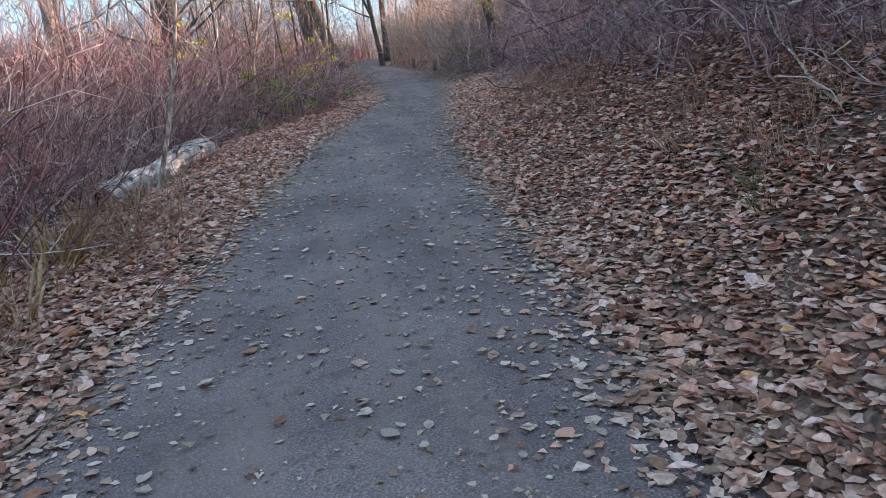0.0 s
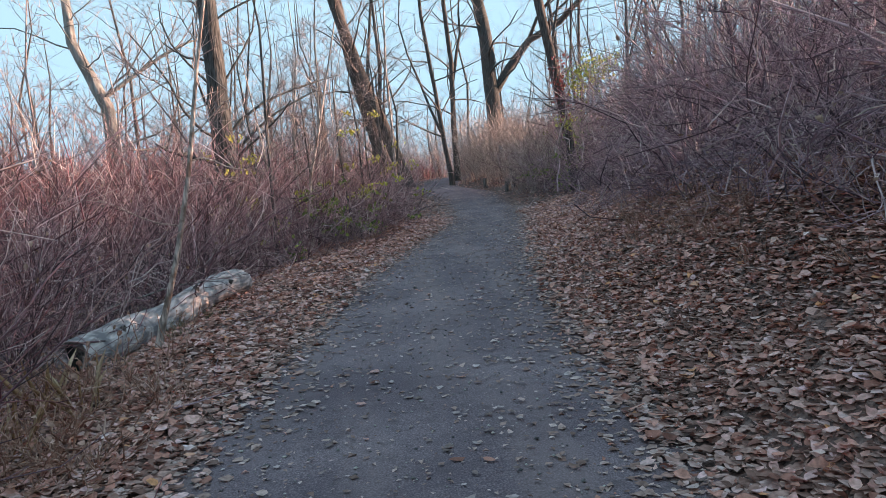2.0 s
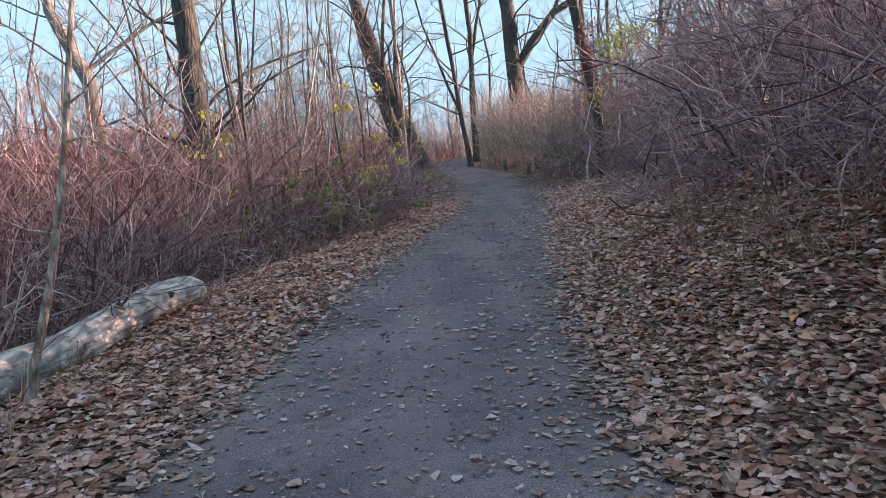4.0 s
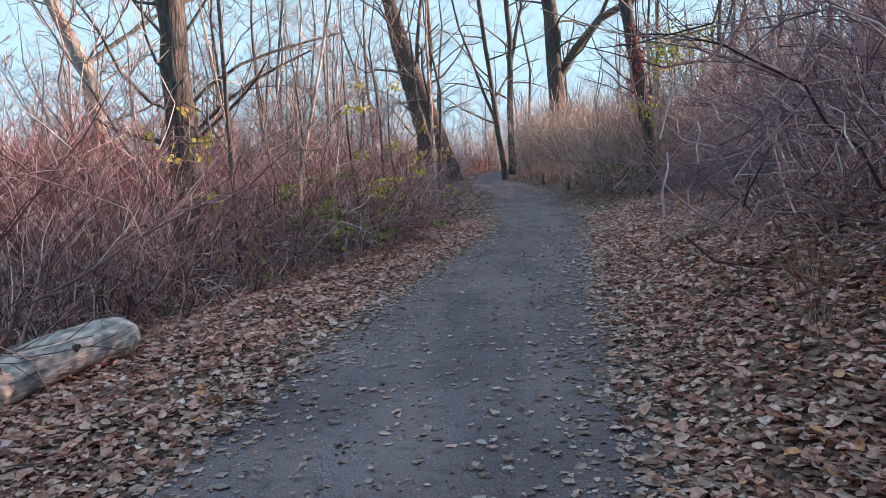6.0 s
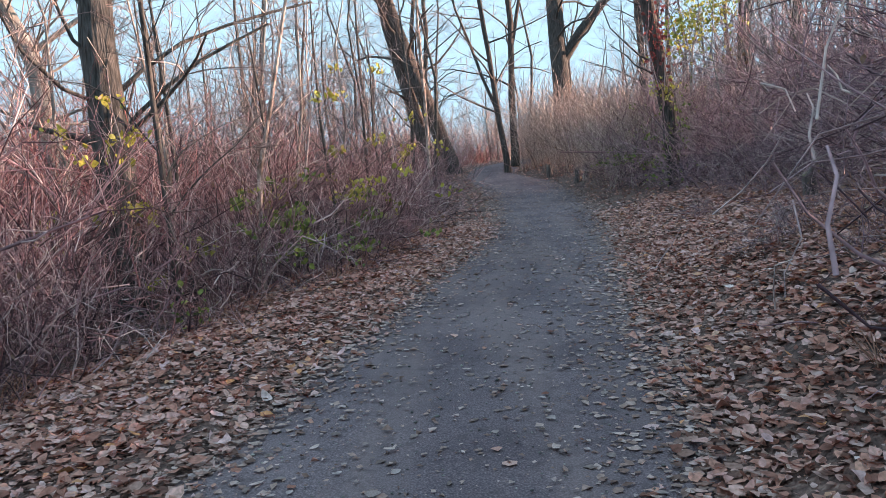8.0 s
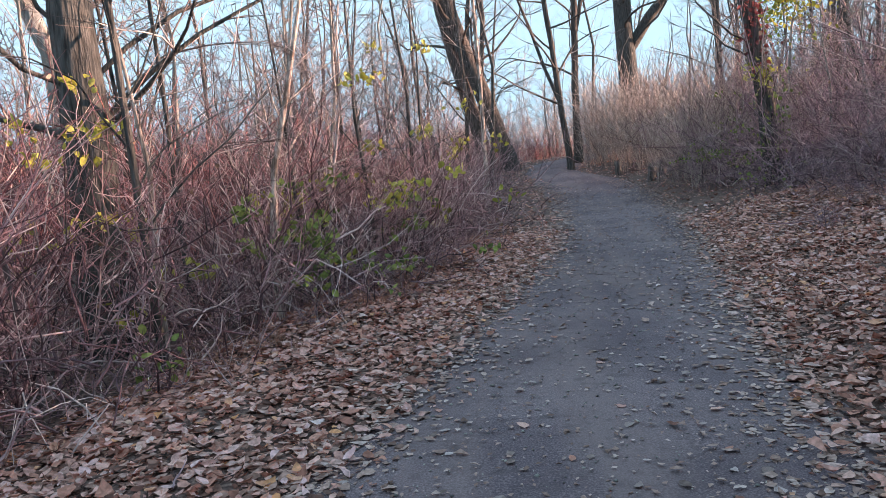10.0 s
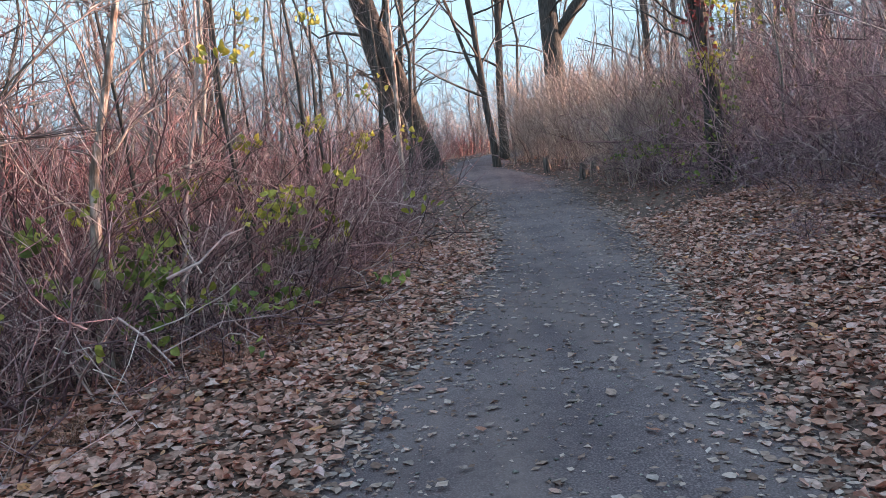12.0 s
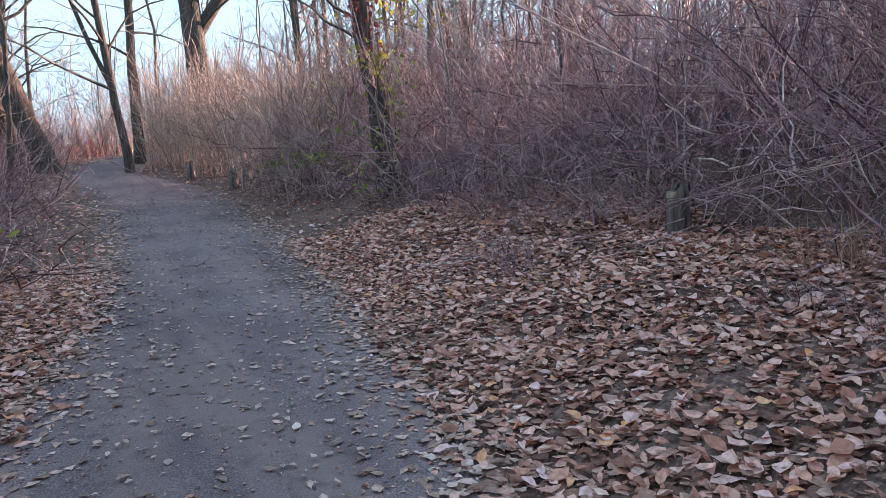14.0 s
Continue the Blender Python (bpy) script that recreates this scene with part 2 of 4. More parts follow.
class Sticks:
    """Tapering tubes gathered into one mesh."""

    def __init__(self):
        self.v, self.f = [], []

    def tube(self, pts, radii, sides=3, lumpy=0.0, rng=None):
        base = len(self.v)
        n = len(pts)
        for i, (p, r) in enumerate(zip(pts, radii)):
            a = (Vector(pts[min(i + 1, n - 1)]) - Vector(pts[max(i - 1, 0)])).normalized()
            u = a.cross(Vector((0.31, 0.95, 0.02)) if abs(a.y) < 0.9 else Vector((1, 0, 0))).normalized()
            w = a.cross(u)
            for k in range(sides):
                q = r * (1 + (rng.uniform(-lumpy, lumpy) if lumpy else 0))
                c, s = math.cos(2 * math.pi * k / sides) * q, math.sin(2 * math.pi * k / sides) * q
                self.v.append((p[0] + u.x * c + w.x * s, p[1] + u.y * c + w.y * s, p[2] + u.z * c + w.z * s))
        for i in range(n - 1):
            for k in range(sides):
                a, b = base + i * sides + k, base + i * sides + (k + 1) % sides
                self.f.append((a, b, b + sides, a + sides))
        return self

    def cap(self, at_end, sides):
        ring = range(len(self.v) - sides, len(self.v)) if at_end else range(sides)
        c = len(self.v)
        self.v.append(tuple(sum(self.v[i][k] for i in ring) / sides for k in range(3)))
        ring = list(ring)
        for k in range(sides):
            self.f.append((ring[k], ring[(k + 1) % sides], c, c))

    def mesh(self, name, mat):
        if any(f[2] == f[3] for f in self.f):
            me = bpy.data.meshes.new(name)
            me.from_pydata(self.v, [], [f if f[2] != f[3] else f[:3] for f in self.f])
            me.materials.append(mat)
            for q in me.polygons:
                q.use_smooth = True
            return me
        return raw_mesh(name, self.v, self.f, mat)


def bent(rng, start, way, length, bits, wander, lift=0.0):
    """A wandering line: lift bends it up (or, below 0, down)."""
    p, d = Vector(start), Vector(way).normalized()
    pts = [p.copy()]
    for _ in range(bits):
        d = (d + Vector((rng.gauss(0, wander), rng.gauss(0, wander), rng.gauss(0, wander) + lift))).normalized()
        p = p + d * (length / bits)
        pts.append(p.copy())
    return pts, d


def taper(r0, r1, n):
    return [r0 + (r1 - r0) * i / (n - 1) for i in range(n)]


LEAF_SHAPES = []
for lobes in ((0.0, 0.37, 0.46, 0.31), (0.0, 0.44, 0.42, 0.22), (0.0, 0.32, 0.43, 0.3), (0.0, 0.28, 0.34, 0.24)):
    ys = (-0.5, -0.28, 0.02, 0.28)
    tv = [(0, -0.5, 0), (0, -0.1, -0.05), (0, 0.2, -0.04), (0, 0.55, 0.03)]
    for side in (-1, 1):
        tv += [(side * lobes[i] * 0.9, ys[i] + (0.04 if side > 0 else 0), 0.06 * lobes[i]) for i in (1, 2, 3)]
    tf = [(0, 1, 4), (1, 5, 4), (1, 2, 5), (2, 6, 5), (2, 3, 6), (0, 7, 1), (1, 7, 8), (1, 8, 2), (2, 8, 9), (2, 9, 3)]
    LEAF_SHAPES.append((np.array(tv, float), np.array(tf)))


CRUMB_SHAPES = [(np.array(((0, -0.5, 0), (0.36, 0.05, 0.09), (0.02, 0.5, 0), (-0.38, -0.04, 0.08)), float), np.array(((0, 1, 2), (0, 2, 3))))]


def leaf_cloud(rng, places, sizes, tilt, curl=0.5, hang=False, shapes=LEAF_SHAPES):
    """Vertices and triangles of one leaf at each place, turned at random."""
    n = len(places)
    vs, fs = [], []
    kind = rng.integers(0, len(shapes), n)
    at = 0
    for k, (tv, tf) in enumerate(shapes):
        pick = np.where(kind == k)[0]
        if not len(pick):
            continue
        m = len(pick)
        v = np.repeat(tv[None], m, 0)
        c = rng.normal(0, curl, (m, 1))
        c2 = rng.normal(0, curl, (m, 1))
        v[:, :, 2] += c * v[:, :, 0] ** 2 + c2 * v[:, :, 1] ** 2 + rng.normal(0, 0.035, v.shape[:2])
        v[:, :, 0] *= rng.uniform(0.65, 1.1, (m, 1))
        v *= sizes[pick][:, None, None]
        yaw, a, b = rng.uniform(0, 6.283, m), rng.normal(0, tilt, m), rng.normal(0, tilt, m)
        if hang:
            a = a - 1.2
        for ang, i, j in ((a, 1, 2), (b, 2, 0), (yaw, 0, 1)):
            co, si = np.cos(ang)[:, None], np.sin(ang)[:, None]
            p, q = v[:, :, i].copy(), v[:, :, j].copy()
            v[:, :, i], v[:, :, j] = p * co - q * si, p * si + q * co
        v += places[pick][:, None, :]
        fs.append((tf[None] + (np.arange(m) * len(tv))[:, None, None] + at).reshape(-1, 3))
        vs.append(v.reshape(-1, 3))
        at += m * len(tv)
    return np.concatenate(vs), np.concatenate(fs)


def part(name, me, parent, label=""):
    ob = new(name, me)
    ob.parent = parent
    return tagged(ob, label=label)


# ---- ground ----
def ticks(*spans):
    out = []
    for a, b, step in spans:
        out += list(np.arange(a, b - 1e-6, step))
    return np.array(out + [spans[-1][1]])


gx = ticks((-900, -120, 130), (-120, -20, 5), (-20, -6, 0.7), (-6, 9, 0.15), (9, 25, 0.8), (25, 120, 5), (120, 900, 130))
gy = ticks((-900, -60, 140), (-60, -4, 4), (-4, 30, 0.22), (30, 60, 0.5), (60, 180, 5), (180, 1000, 164))
X, Y = np.meshgrid(gx, gy)
Z = land(X, Y)
near = (np.abs(X - 1.5) < 7.4) & (Y > -3.8) & (Y < 30)
onpath = (X > left_edge(Y) - 0.25) & (X < right_edge(Y) + 0.25) & (Y < 70) & (Y > -20)
Z = Z + np.where(near & ~onpath, np.random.default_rng(3).normal(0, 0.012, Z.shape), 0) - np.where(onpath, 0.03, 0)
idx = np.arange(X.size).reshape(X.shape)
quads = np.stack([idx[:-1, :-1], idx[:-1, 1:], idx[1:, 1:], idx[1:, :-1]], -1).reshape(-1, 4)
ground = new("ground", raw_mesh("ground", np.stack([X, Y, Z], -1).reshape(-1, 3), quads, SOIL))
tagged(ground, "dark brown woodland soil strewn with leaf mould, banked up beside the path", "ground", kind="structure")

py = ticks((-20, -2, 1), (-2, 32, 0.1), (32, 66, 0.5))
pu = np.linspace(0, 1, 27)
rngp = np.random.default_rng(5)
ragl = np.convolve(rngp.normal(0, 1, len(py) + 8), np.ones(9) / 9, 'valid') * 0.16
ragr = np.convolve(rngp.normal(0, 1, len(py) + 8), np.ones(9) / 9, 'valid') * 0.16
PL, PR = left_edge(py) - 0.1 + ragl, right_edge(py) + 0.1 + ragr
PX = PL[:, None] + (PR - PL)[:, None] * pu[None]
PY = np.repeat(py[:, None], len(pu), 1)
crown = 0.03 * np.sin(np.pi * pu)[None] - 0.045 * (np.abs(pu - 0.5) * 2)[None] ** 12
ruts = -0.012 * np.exp(-((pu - 0.3) / 0.07) ** 2) - 0.012 * np.exp(-((pu - 0.68) / 0.07) ** 2)
PZ = land(PX, PY) + 0.004 + crown + ruts[None] + rngp.normal(0, 0.0025, PX.shape)
pid = np.arange(PX.size).reshape(PX.shape)
pq = np.stack([pid[:-1, :-1], pid[:-1, 1:], pid[1:, 1:], pid[1:, :-1]], -1).reshape(-1, 4)
path = new("path", raw_mesh("path", np.stack([PX, PY, PZ], -1).reshape(-1, 3), pq, GRAVEL))
tagged(path, "dark grey trodden gravel footpath with dusty streaks and fallen leaves", "path", kind="structure")


def top(x, y):
    """The height of what one treads on, path or soil."""
    l, r = left_edge(y), right_edge(y)
    u = np.clip((x - l) / (r - l), 0, 1)
    inside = (x > l) & (x < r)
    return land(x, y) + np.where(inside, 0.03 * np.sin(np.pi * u) + 0.006, 0.004)


# ---- shrubs ----
def cane(rng, height, spread, lean, twigs, droop, thick, fine, sub, bits=5, wild=0.26, tb=2):
    """One stem of a shrub with its twigs."""
    st, tips = Sticks(), []
    ang, rad = rng.uniform(0, 6.283), spread * 0.3 * math.sqrt(rng.random())
    out = rng.uniform(0.05, 1.0) * spread / height
    hgt = height * rng.uniform(0.5, 1.08)
    pts, d = bent(rng, (math.cos(ang) * rad, math.sin(ang) * rad, -0.06), (math.cos(ang) * out + lean[0], math.sin(ang) * out + lean[1], 1), hgt, bits, wild, droop)
    r = thick * (0.45 + 1.3 * rng.random() ** 2)
    st.tube(pts, taper(r, r * 0.35, bits + 1))
    for _ in range(twigs):
        k = rng.uniform(bits * 0.2, bits - 0.1)
        i = int(k)
        o = pts[i].lerp(pts[i + 1], k - i)
        side = Vector((rng.gauss(0, 1), rng.gauss(0, 1), rng.uniform(-0.2, 0.9))).normalized()
        along = (pts[i + 1] - pts[i]).normalized()
        tb = 3 if sub else tb
        tp, td = bent(rng, o, along * 0.75 + side * 0.75, min(hgt, 2.6) * rng.uniform(0.13, 0.42), tb, 0.27, droop * 0.7 + 0.04)
        st.tube(tp, taper(fine * 1.3, fine * 0.55, tb + 1))
        tips.append(tp[-1])
        for _ in range(sub):
            sp, _ = bent(rng, tp[1].lerp(tp[2], rng.random()), td + Vector((rng.gauss(0, .9), rng.gauss(0, .9), rng.gauss(0.2, .6))), hgt * rng.uniform(0.08, 0.22), 2, 0.14)
            st.tube(sp, taper(fine * 0.85, fine * 0.45, 3))
            tips.append(sp[-1])
    return st, tips


def shrub(name, label, group, seed, canes, height, spread, lean, mat, twigs=6, droop=0.0, leaves=0, leaf_mat=None, thick=0.011, sub=1, fine=0.0036, leaf_size=(0.03, 0.075), wild=0.26, tb=2, joined=False):
    """A shrub to be copied: an Empty with a part for each stem (one for all, where they are too thin to tell apart) and one for its leaves; and the same as bare arrays."""
    rng = random.Random(seed)
    thing = tagged(new(name), label, "shrub", group)
    vs, fs, tips, at = [], [], [], 0
    for _ in range(canes):
        st, tp = cane(rng, height, spread, lean, twigs, droop, thick, fine, sub, 7 if sub else 5, wild, tb)
        if not joined:
            part("stem", st.mesh("stem", mat), thing)
        vs.append(np.array(st.v))
        fs.append(np.array(st.f) + at)
        at += len(st.v)
        tips += tp
    if joined:
        tagged(part("stalk_tangle", raw_mesh("stalk_tangle", np.concatenate(vs), np.concatenate(fs), mat), thing), kind="stuff")
    if leaves:
        r = np.random.default_rng(seed)
        pick = np.array([tuple(tips[i]) for i in r.integers(0, len(tips), leaves)])
        if leaves > 100:  # leaves hang in sprays
            pick = pick[r.integers(0, leaves // 9, leaves)] + r.normal(0, 0.07, (leaves, 3)) * np.array((1.3, 1.3, 0.7))
        v, f = leaf_cloud(r, pick, r.uniform(*leaf_size, leaves), 0.7, 1.0, hang=True)
        tagged(part("foliage", raw_mesh("foliage", v, f, leaf_mat), thing), kind="stuff")
    return thing, np.concatenate(vs), np.concatenate(fs)


def set_down(models, x, y, rng, scale=(0.8, 1.15), turn=True, sink=0.02):
    """The model, place, size and turn of one plant."""
    s = rng.uniform(*scale)
    return rng.choice(models), float(x), float(y), float(land(x, y)) - sink, s, s * rng.uniform(0.9, 1.1), rng.uniform(0, 360) if turn else rng.uniform(-65, 65)


def plant(m, x, y, z, s, h, a):
    ob = copy_thing(m[0] if isinstance(m, tuple) else m, Matrix.Identity(4))
    ob.matrix_basis = pose(x, y, z, 0, 0, a) @ Matrix.Diagonal((s, s, h, 1))
    return ob


def thicket(name, label, mat, plants):
    """Many plants that nobody could count, as one mesh."""
    vs, fs, at = [], [], 0
    for m, x, y, z, s, h, a in plants:
        co, si = math.cos(radians(a)), math.sin(radians(a))
        v = m[1]
        vs.append(np.stack([(v[:, 0] * co - v[:, 1] * si) * s + x, (v[:, 0] * si + v[:, 1] * co) * s + y, v[:, 2] * h + z], -1))
        fs.append(m[2] + at)
        at += len(v)
    return tagged(new(name, raw_mesh(name, np.concatenate(vs), np.concatenate(fs), mat)), label, "thicket", kind="stuff")


def retire(models):
    for m in models:
        m = m[0] if isinstance(m, tuple) else m
        for o in (*m.children_recursive, m):
            bpy.data.objects.remove(o)


rng = random.Random(11)
dogwood = [shrub("dogwood_shrub", "bare dogwood shrub with tangled reddish and grey stems", "thicket beside the path", 100 + i, 12, 2.75, 1.7, (0, 0), MIXED_STEM, 12, 0.0, 16, DRY, 0.0125, 1, 0.0042, wild=0.23) for i in range(6)]
bramble = [shrub("bare_shrub", "low tangled grey-brown shrub with thin twigs and withered leaves", "undergrowth beside the path", 200 + i, 11, 1.25, 1.4, (0, 0), GREY_STEM, 9, -0.04, 20, DRY, 0.01, 1, 0.0045, wild=0.34) for i in range(5)]
dogwood_far = [shrub("dogwood_shrub", "dogwood", "", 150 + i, 14, 2.9, 1.6, (0, 0), MIXED_STEM, 10, 0.0, 0, None, 0.011, 0, 0.0042, tb=2) for i in range(4)]
arch_far = [shrub("arching_shrub", "shrub", "", 350 + i, 15, 3.1, 2.8, (-0.12, 0), GREY_STEM, 12, -0.03, 0, None, 0.013, 0, 0.0045) for i in range(4)]
arching = [shrub("arching_shrub", "wide bare shrub with arching purple-grey branches on the bank", "shrubs on the bank", 300 + i, 14, 2.7, 2.7, (-0.16, 0), GREY_STEM, 12, -0.05, 14, DRY, 0.0115, 1, 0.004, wild=0.24) for i in range(6)]
stalks = [shrub("stalk_clump", "clump of tall straight tan stalks without leaves", "stalks at the bend", 400 + i, 13, 2.6, 1.1, (0, 0), TAN_STEM, 7, 0.02, 0, None, 0.009, 0, 0.0055, wild=0.15, joined=True) for i in range(4)]
red_far = [shrub("dogwood_shrub", "red dogwood", "", 500 + i, 15, 2.9, 2.0, (0, 0), RED_STEM, 7, 0.0, 0, None, 0.0095, 0, 0.0055) for i in range(4)]
grey_far = [shrub("bare_shrub", "bare shrub", "", 600 + i, 11, 3.6, 2.6, (0, 0), GREY_STEM, 10, 0.0, 0, None, 0.013, 0, 0.006) for i in range(4)]


def brushwood(seed, n, wide, high):
    """A knot of crossing twigs and fallen canes, as bare arrays."""
    r, st = random.Random(seed), Sticks()
    for _ in range(n):
        o = (r.gauss(0, wide * 0.4), r.gauss(0, wide * 0.4), high * r.random() ** 1.6)
        pts, _ = bent(r, o, (r.gauss(0, 1), r.gauss(0, 1), r.gauss(0.7, 0.7)), r.uniform(0.25, 0.75), 3, 0.35, r.choice((-0.15, 0.1)))
        q = 0.003 + 0.006 * r.random() ** 3
        st.tube(pts, taper(q * 1.2, q * 0.6, 4))
    return None, np.array(st.v), np.array(st.f)


def slender_tree(seed, height, r0, boughs, twigs, spread):
    """A thin bare tree with forking boughs and fine twigs, as bare arrays."""
    r, st = random.Random(seed), Sticks()
    bits = 7
    pts, _ = bent(r, (0, 0, -0.1), (r.gauss(0, 0.12), r.gauss(0, 0.12), 1), height, bits, 0.14, 0.05)
    st.tube(pts, taper(r0, r0 * 0.25, bits + 1), 4)
    for b in range(boughs):
        k = bits * (0.14 + 0.84 * (b + r.random()) / boughs)
        i = min(int(k), bits - 1)
        o = pts[i].lerp(pts[i + 1], k - i)
        a, share = r.uniform(0, 6.283), k / bits
        bl = height * spread * (1.15 - 0.75 * share) * r.uniform(0.6, 1.2)
        br = max(r0 * (1 - 0.75 * share) * r.uniform(0.25, 0.5), 0.005)
        bp, bd = bent(r, o, (math.cos(a), math.sin(a), r.uniform(0.5, 1.6)), bl, 3, 0.22, 0.04)
        st.tube(bp, taper(br, max(br * 0.4, 0.004), 4))
        for _ in range(twigs):
            u = r.uniform(0.5, 2.95)
            m = int(u)
            o2 = bp[m].lerp(bp[m + 1], u - m)
            tp, td = bent(r, o2, (bp[m + 1] - bp[m]).normalized() + Vector((r.gauss(0, 0.75), r.gauss(0, 0.75), r.gauss(0.2, 0.5))), bl * r.uniform(0.25, 0.55), 2, 0.25, 0.02)
            st.tube(tp, taper(0.0065, 0.0045, 3))
            sp, _ = bent(r, tp[1], td + Vector((r.gauss(0, 1), r.gauss(0, 1), r.gauss(0.2, 0.5))), bl * r.uniform(0.15, 0.35), 1, 0)
            st.tube(sp, taper(0.005, 0.004, 2))
    return None, np.array(st.v), np.array(st.f)


tangle = [brushwood(700 + i, 44, 1.1, 0.8) for i in range(5)]
slender = [slender_tree(650 + i, (4.4, 5.2, 6.0, 6.8, 5.0, 7.4)[i], (0.021, 0.026, 0.03, 0.036, 0.017, 0.045)[i], 15, 6, 0.27) for i in range(6)]


def fringe(y):
    """How far from the path's left edge the thicket begins."""
    return float(np.interp(y, (0, 8, 12, 16, 18, 20, 24, 28, 33, 40, 46), (1.4, 1.8, 2.0, 2.3, 2.2, 1.6, 1.35, 1.3, 1.5, 1.6, 0.9)))


def verge(y):
    """The same on the right."""
    return float(np.interp(y, (0, 4, 11, 12.8, 15, 17, 20, 22, 24, 27, 33, 40), (1.7, 1.55, 1.45, 1.05, 1.4, 2.5, 2.7, 2.8, 2.4, 1.3, 0.55, 0.5)))


def foot(x, y):
    return (x, y, float(land(x, y)))


def on_path(x, y, gap=0.4):
    return left_edge(y) - gap < x < right_edge(y) + gap


# left: front rows, then the dogwood field
field, y = [], 1.0
while y < 47:
    for row, chance in ((0.0, 0.7), (0.55, 0.85), (1.2, 0.55), (1.9, 0.7)):
        if rng.random() < chance:
            x = float(left_edge(y)) - fringe(y) - row - rng.uniform(0, 0.5)
            yy = y + rng.uniform(-0.35, 0.35)
            if 8 < y < 14.2 and x > -2.75:
                continue
            spot = set_down(bramble + dogwood[:2] if row < 0.3 else dogwood + bramble[:1], x, yy, rng, (0.42, 0.75) if row < 0.3 else (0.75, 1.1) if y < 25 else (0.4, 0.58))
            if row < 1.0 and y < 31:
                plant(*spot)
            else:
                field.append((rng.choice(dogwood_far), *spot[1:]))
    y += 0.66
thicket("thicket", "tangled thicket of bare reddish-brown and grey stems", MIXED_STEM, field)
field, y = [], 6.0
while y < 40:
    x = float(left_edge(y)) - fringe(y) - rng.uniform(-0.1, 1.7)
    if not (8 < y < 14.6 and x > -2.85):
        field.append(set_down(tangle, x, y, rng, (0.8, 1.25)))
    y += 0.22
thicket("left_brushwood", "dead brushwood and crossing twigs under the dogwood", MIXED_STEM, field)
field = []
for gxx in np.arange(2.9, 11.5, 1.4):
    for gyy in np.arange(2, 40, 1.6):
        yy = gyy + rng.uniform(-0.5, 0.5)
        x = float(left_edge(yy)) - fringe(yy) - gxx + rng.uniform(-0.4, 0.4)
        if (x + 1) > -0.62 * (yy + 2):
            field.append(set_down(red_far, x, yy, rng, (0.85, 1.15) if yy < 27 else (0.55, 0.8)))
for _ in range(125):
    yy = rng.uniform(24, 75)
    x = rng.uniform(-0.62 * yy - 2, -8) if rng.random() < 0.75 else rng.uniform(-8, 1)
    if not on_path(x, yy, 1.0) and x < left_edge(yy) - (4.0 if yy < 46 else 1.8):
        field.append(set_down(red_far, x, yy, rng, (1.0, 1.5)))
for _ in range(34):
    yy = rng.uniform(50, 64)
    field.append(set_down(red_far, rng.uniform(-2.5, min(float(left_edge(yy)) - 1.2, 7.0)), yy, rng, (0.5, 0.72)))
thicket("dogwood_thicket", "wide thicket of bare red dogwood stems", RED_STEM, field)

for k, (x, yy) in enumerate(((-2.75, 4.6), (-3.0, 6.2), (-3.3, 7.6))):
    m = shrub("dogwood_shrub", "tall red dogwood arching over the dead weeds", "thicket beside the path", 130 + k, 11, 2.1, 1.7, (0.16, 0), RED_STEM, 9, -0.03, 6, DRY, 0.013)[0]
    m.matrix_world = pose(*foot(x, yy))

# right: shrubs on the bank
field, y = [], -1.0
while y < 33:
    for row, chance in ((0.15, 0.75), (1.0, 1.0), (2.0, 1.0), (3.2, 0.9)):
        if rng.random() < chance:
            yy = y + rng.uniform(-0.3, 0.3)
            x = float(right_edge(yy)) + verge(yy) + row + rng.uniform(0, 0.5)
            if (abs(x - 6.1) < 0.8 and abs(yy - 20.9) < 1.1) or (abs(x - 6.0) < 1.1 and 24.5 < yy < 29 and row > 0.5):
                continue
            if row < 0.5:
                plant(*set_down(bramble, x, yy, rng, (0.5, 0.95)))
            elif row < 1.5:
                plant(*set_down(arching, x, yy, rng, (0.75, 1.15), turn=False))
            else:
                field.append(set_down(arch_far, x, yy, rng, (0.8, 1.2), turn=False))
    y += 0.85
for gxx in np.arange(4.6, 13, 1.95):
    for gyy in np.arange(2, 52, 2.1):
        yy = gyy + rng.uniform(-0.7, 0.7)
        x = float(right_edge(yy)) + verge(yy) + gxx + rng.uniform(-0.7, 0.7)
        if x < 0.75 * (yy + 6):
            field.append(set_down(grey_far, x, yy, rng, (0.75, 1.15)))
for _ in range(16):  # low brush on the open bank
    yy = rng.uniform(15, 25)
    plant(*set_down(bramble, float(right_edge(yy)) + rng.uniform(1.2, 2.6), yy, rng, (0.28, 0.5)))
thicket("bank_thicket", "tangled bare purple-grey shrubs covering the slope", GREY_STEM, field)
field, y = [], 2.0
while y < 34:
    field.append(set_down(tangle, float(right_edge(y)) + verge(y) + rng.uniform(0.2, 2.0), y, rng, (0.8, 1.25)))
    y += 0.22
thicket("right_brushwood", "dead brushwood and crossing twigs at the foot of the bank's shrubs", GREY_STEM, field)

for k, (x, yy) in enumerate(((3.75, 4.7), (4.1, 6.3), (7.6, 20.2), (7.3, 22.6))):
    m = shrub("old_shrub", "old bare shrub with thick grey stems on the bank", "shrubs on the bank", 330 + k, 9, 3.0, 1.3, (-0.06, 0), GREY_STEM, 12, 0.0, 10, DRY, 0.012, 1, 0.0045, wild=0.16)[0]
    m.matrix_world = pose(*foot(x, yy))

for x, yy in ((6.95, 22.3), (7.15, 21.7), (6.3, 22.4), (7.5, 21.0)):
    plant(*set_down(bramble, x, yy, rng, (0.5, 0.7)))

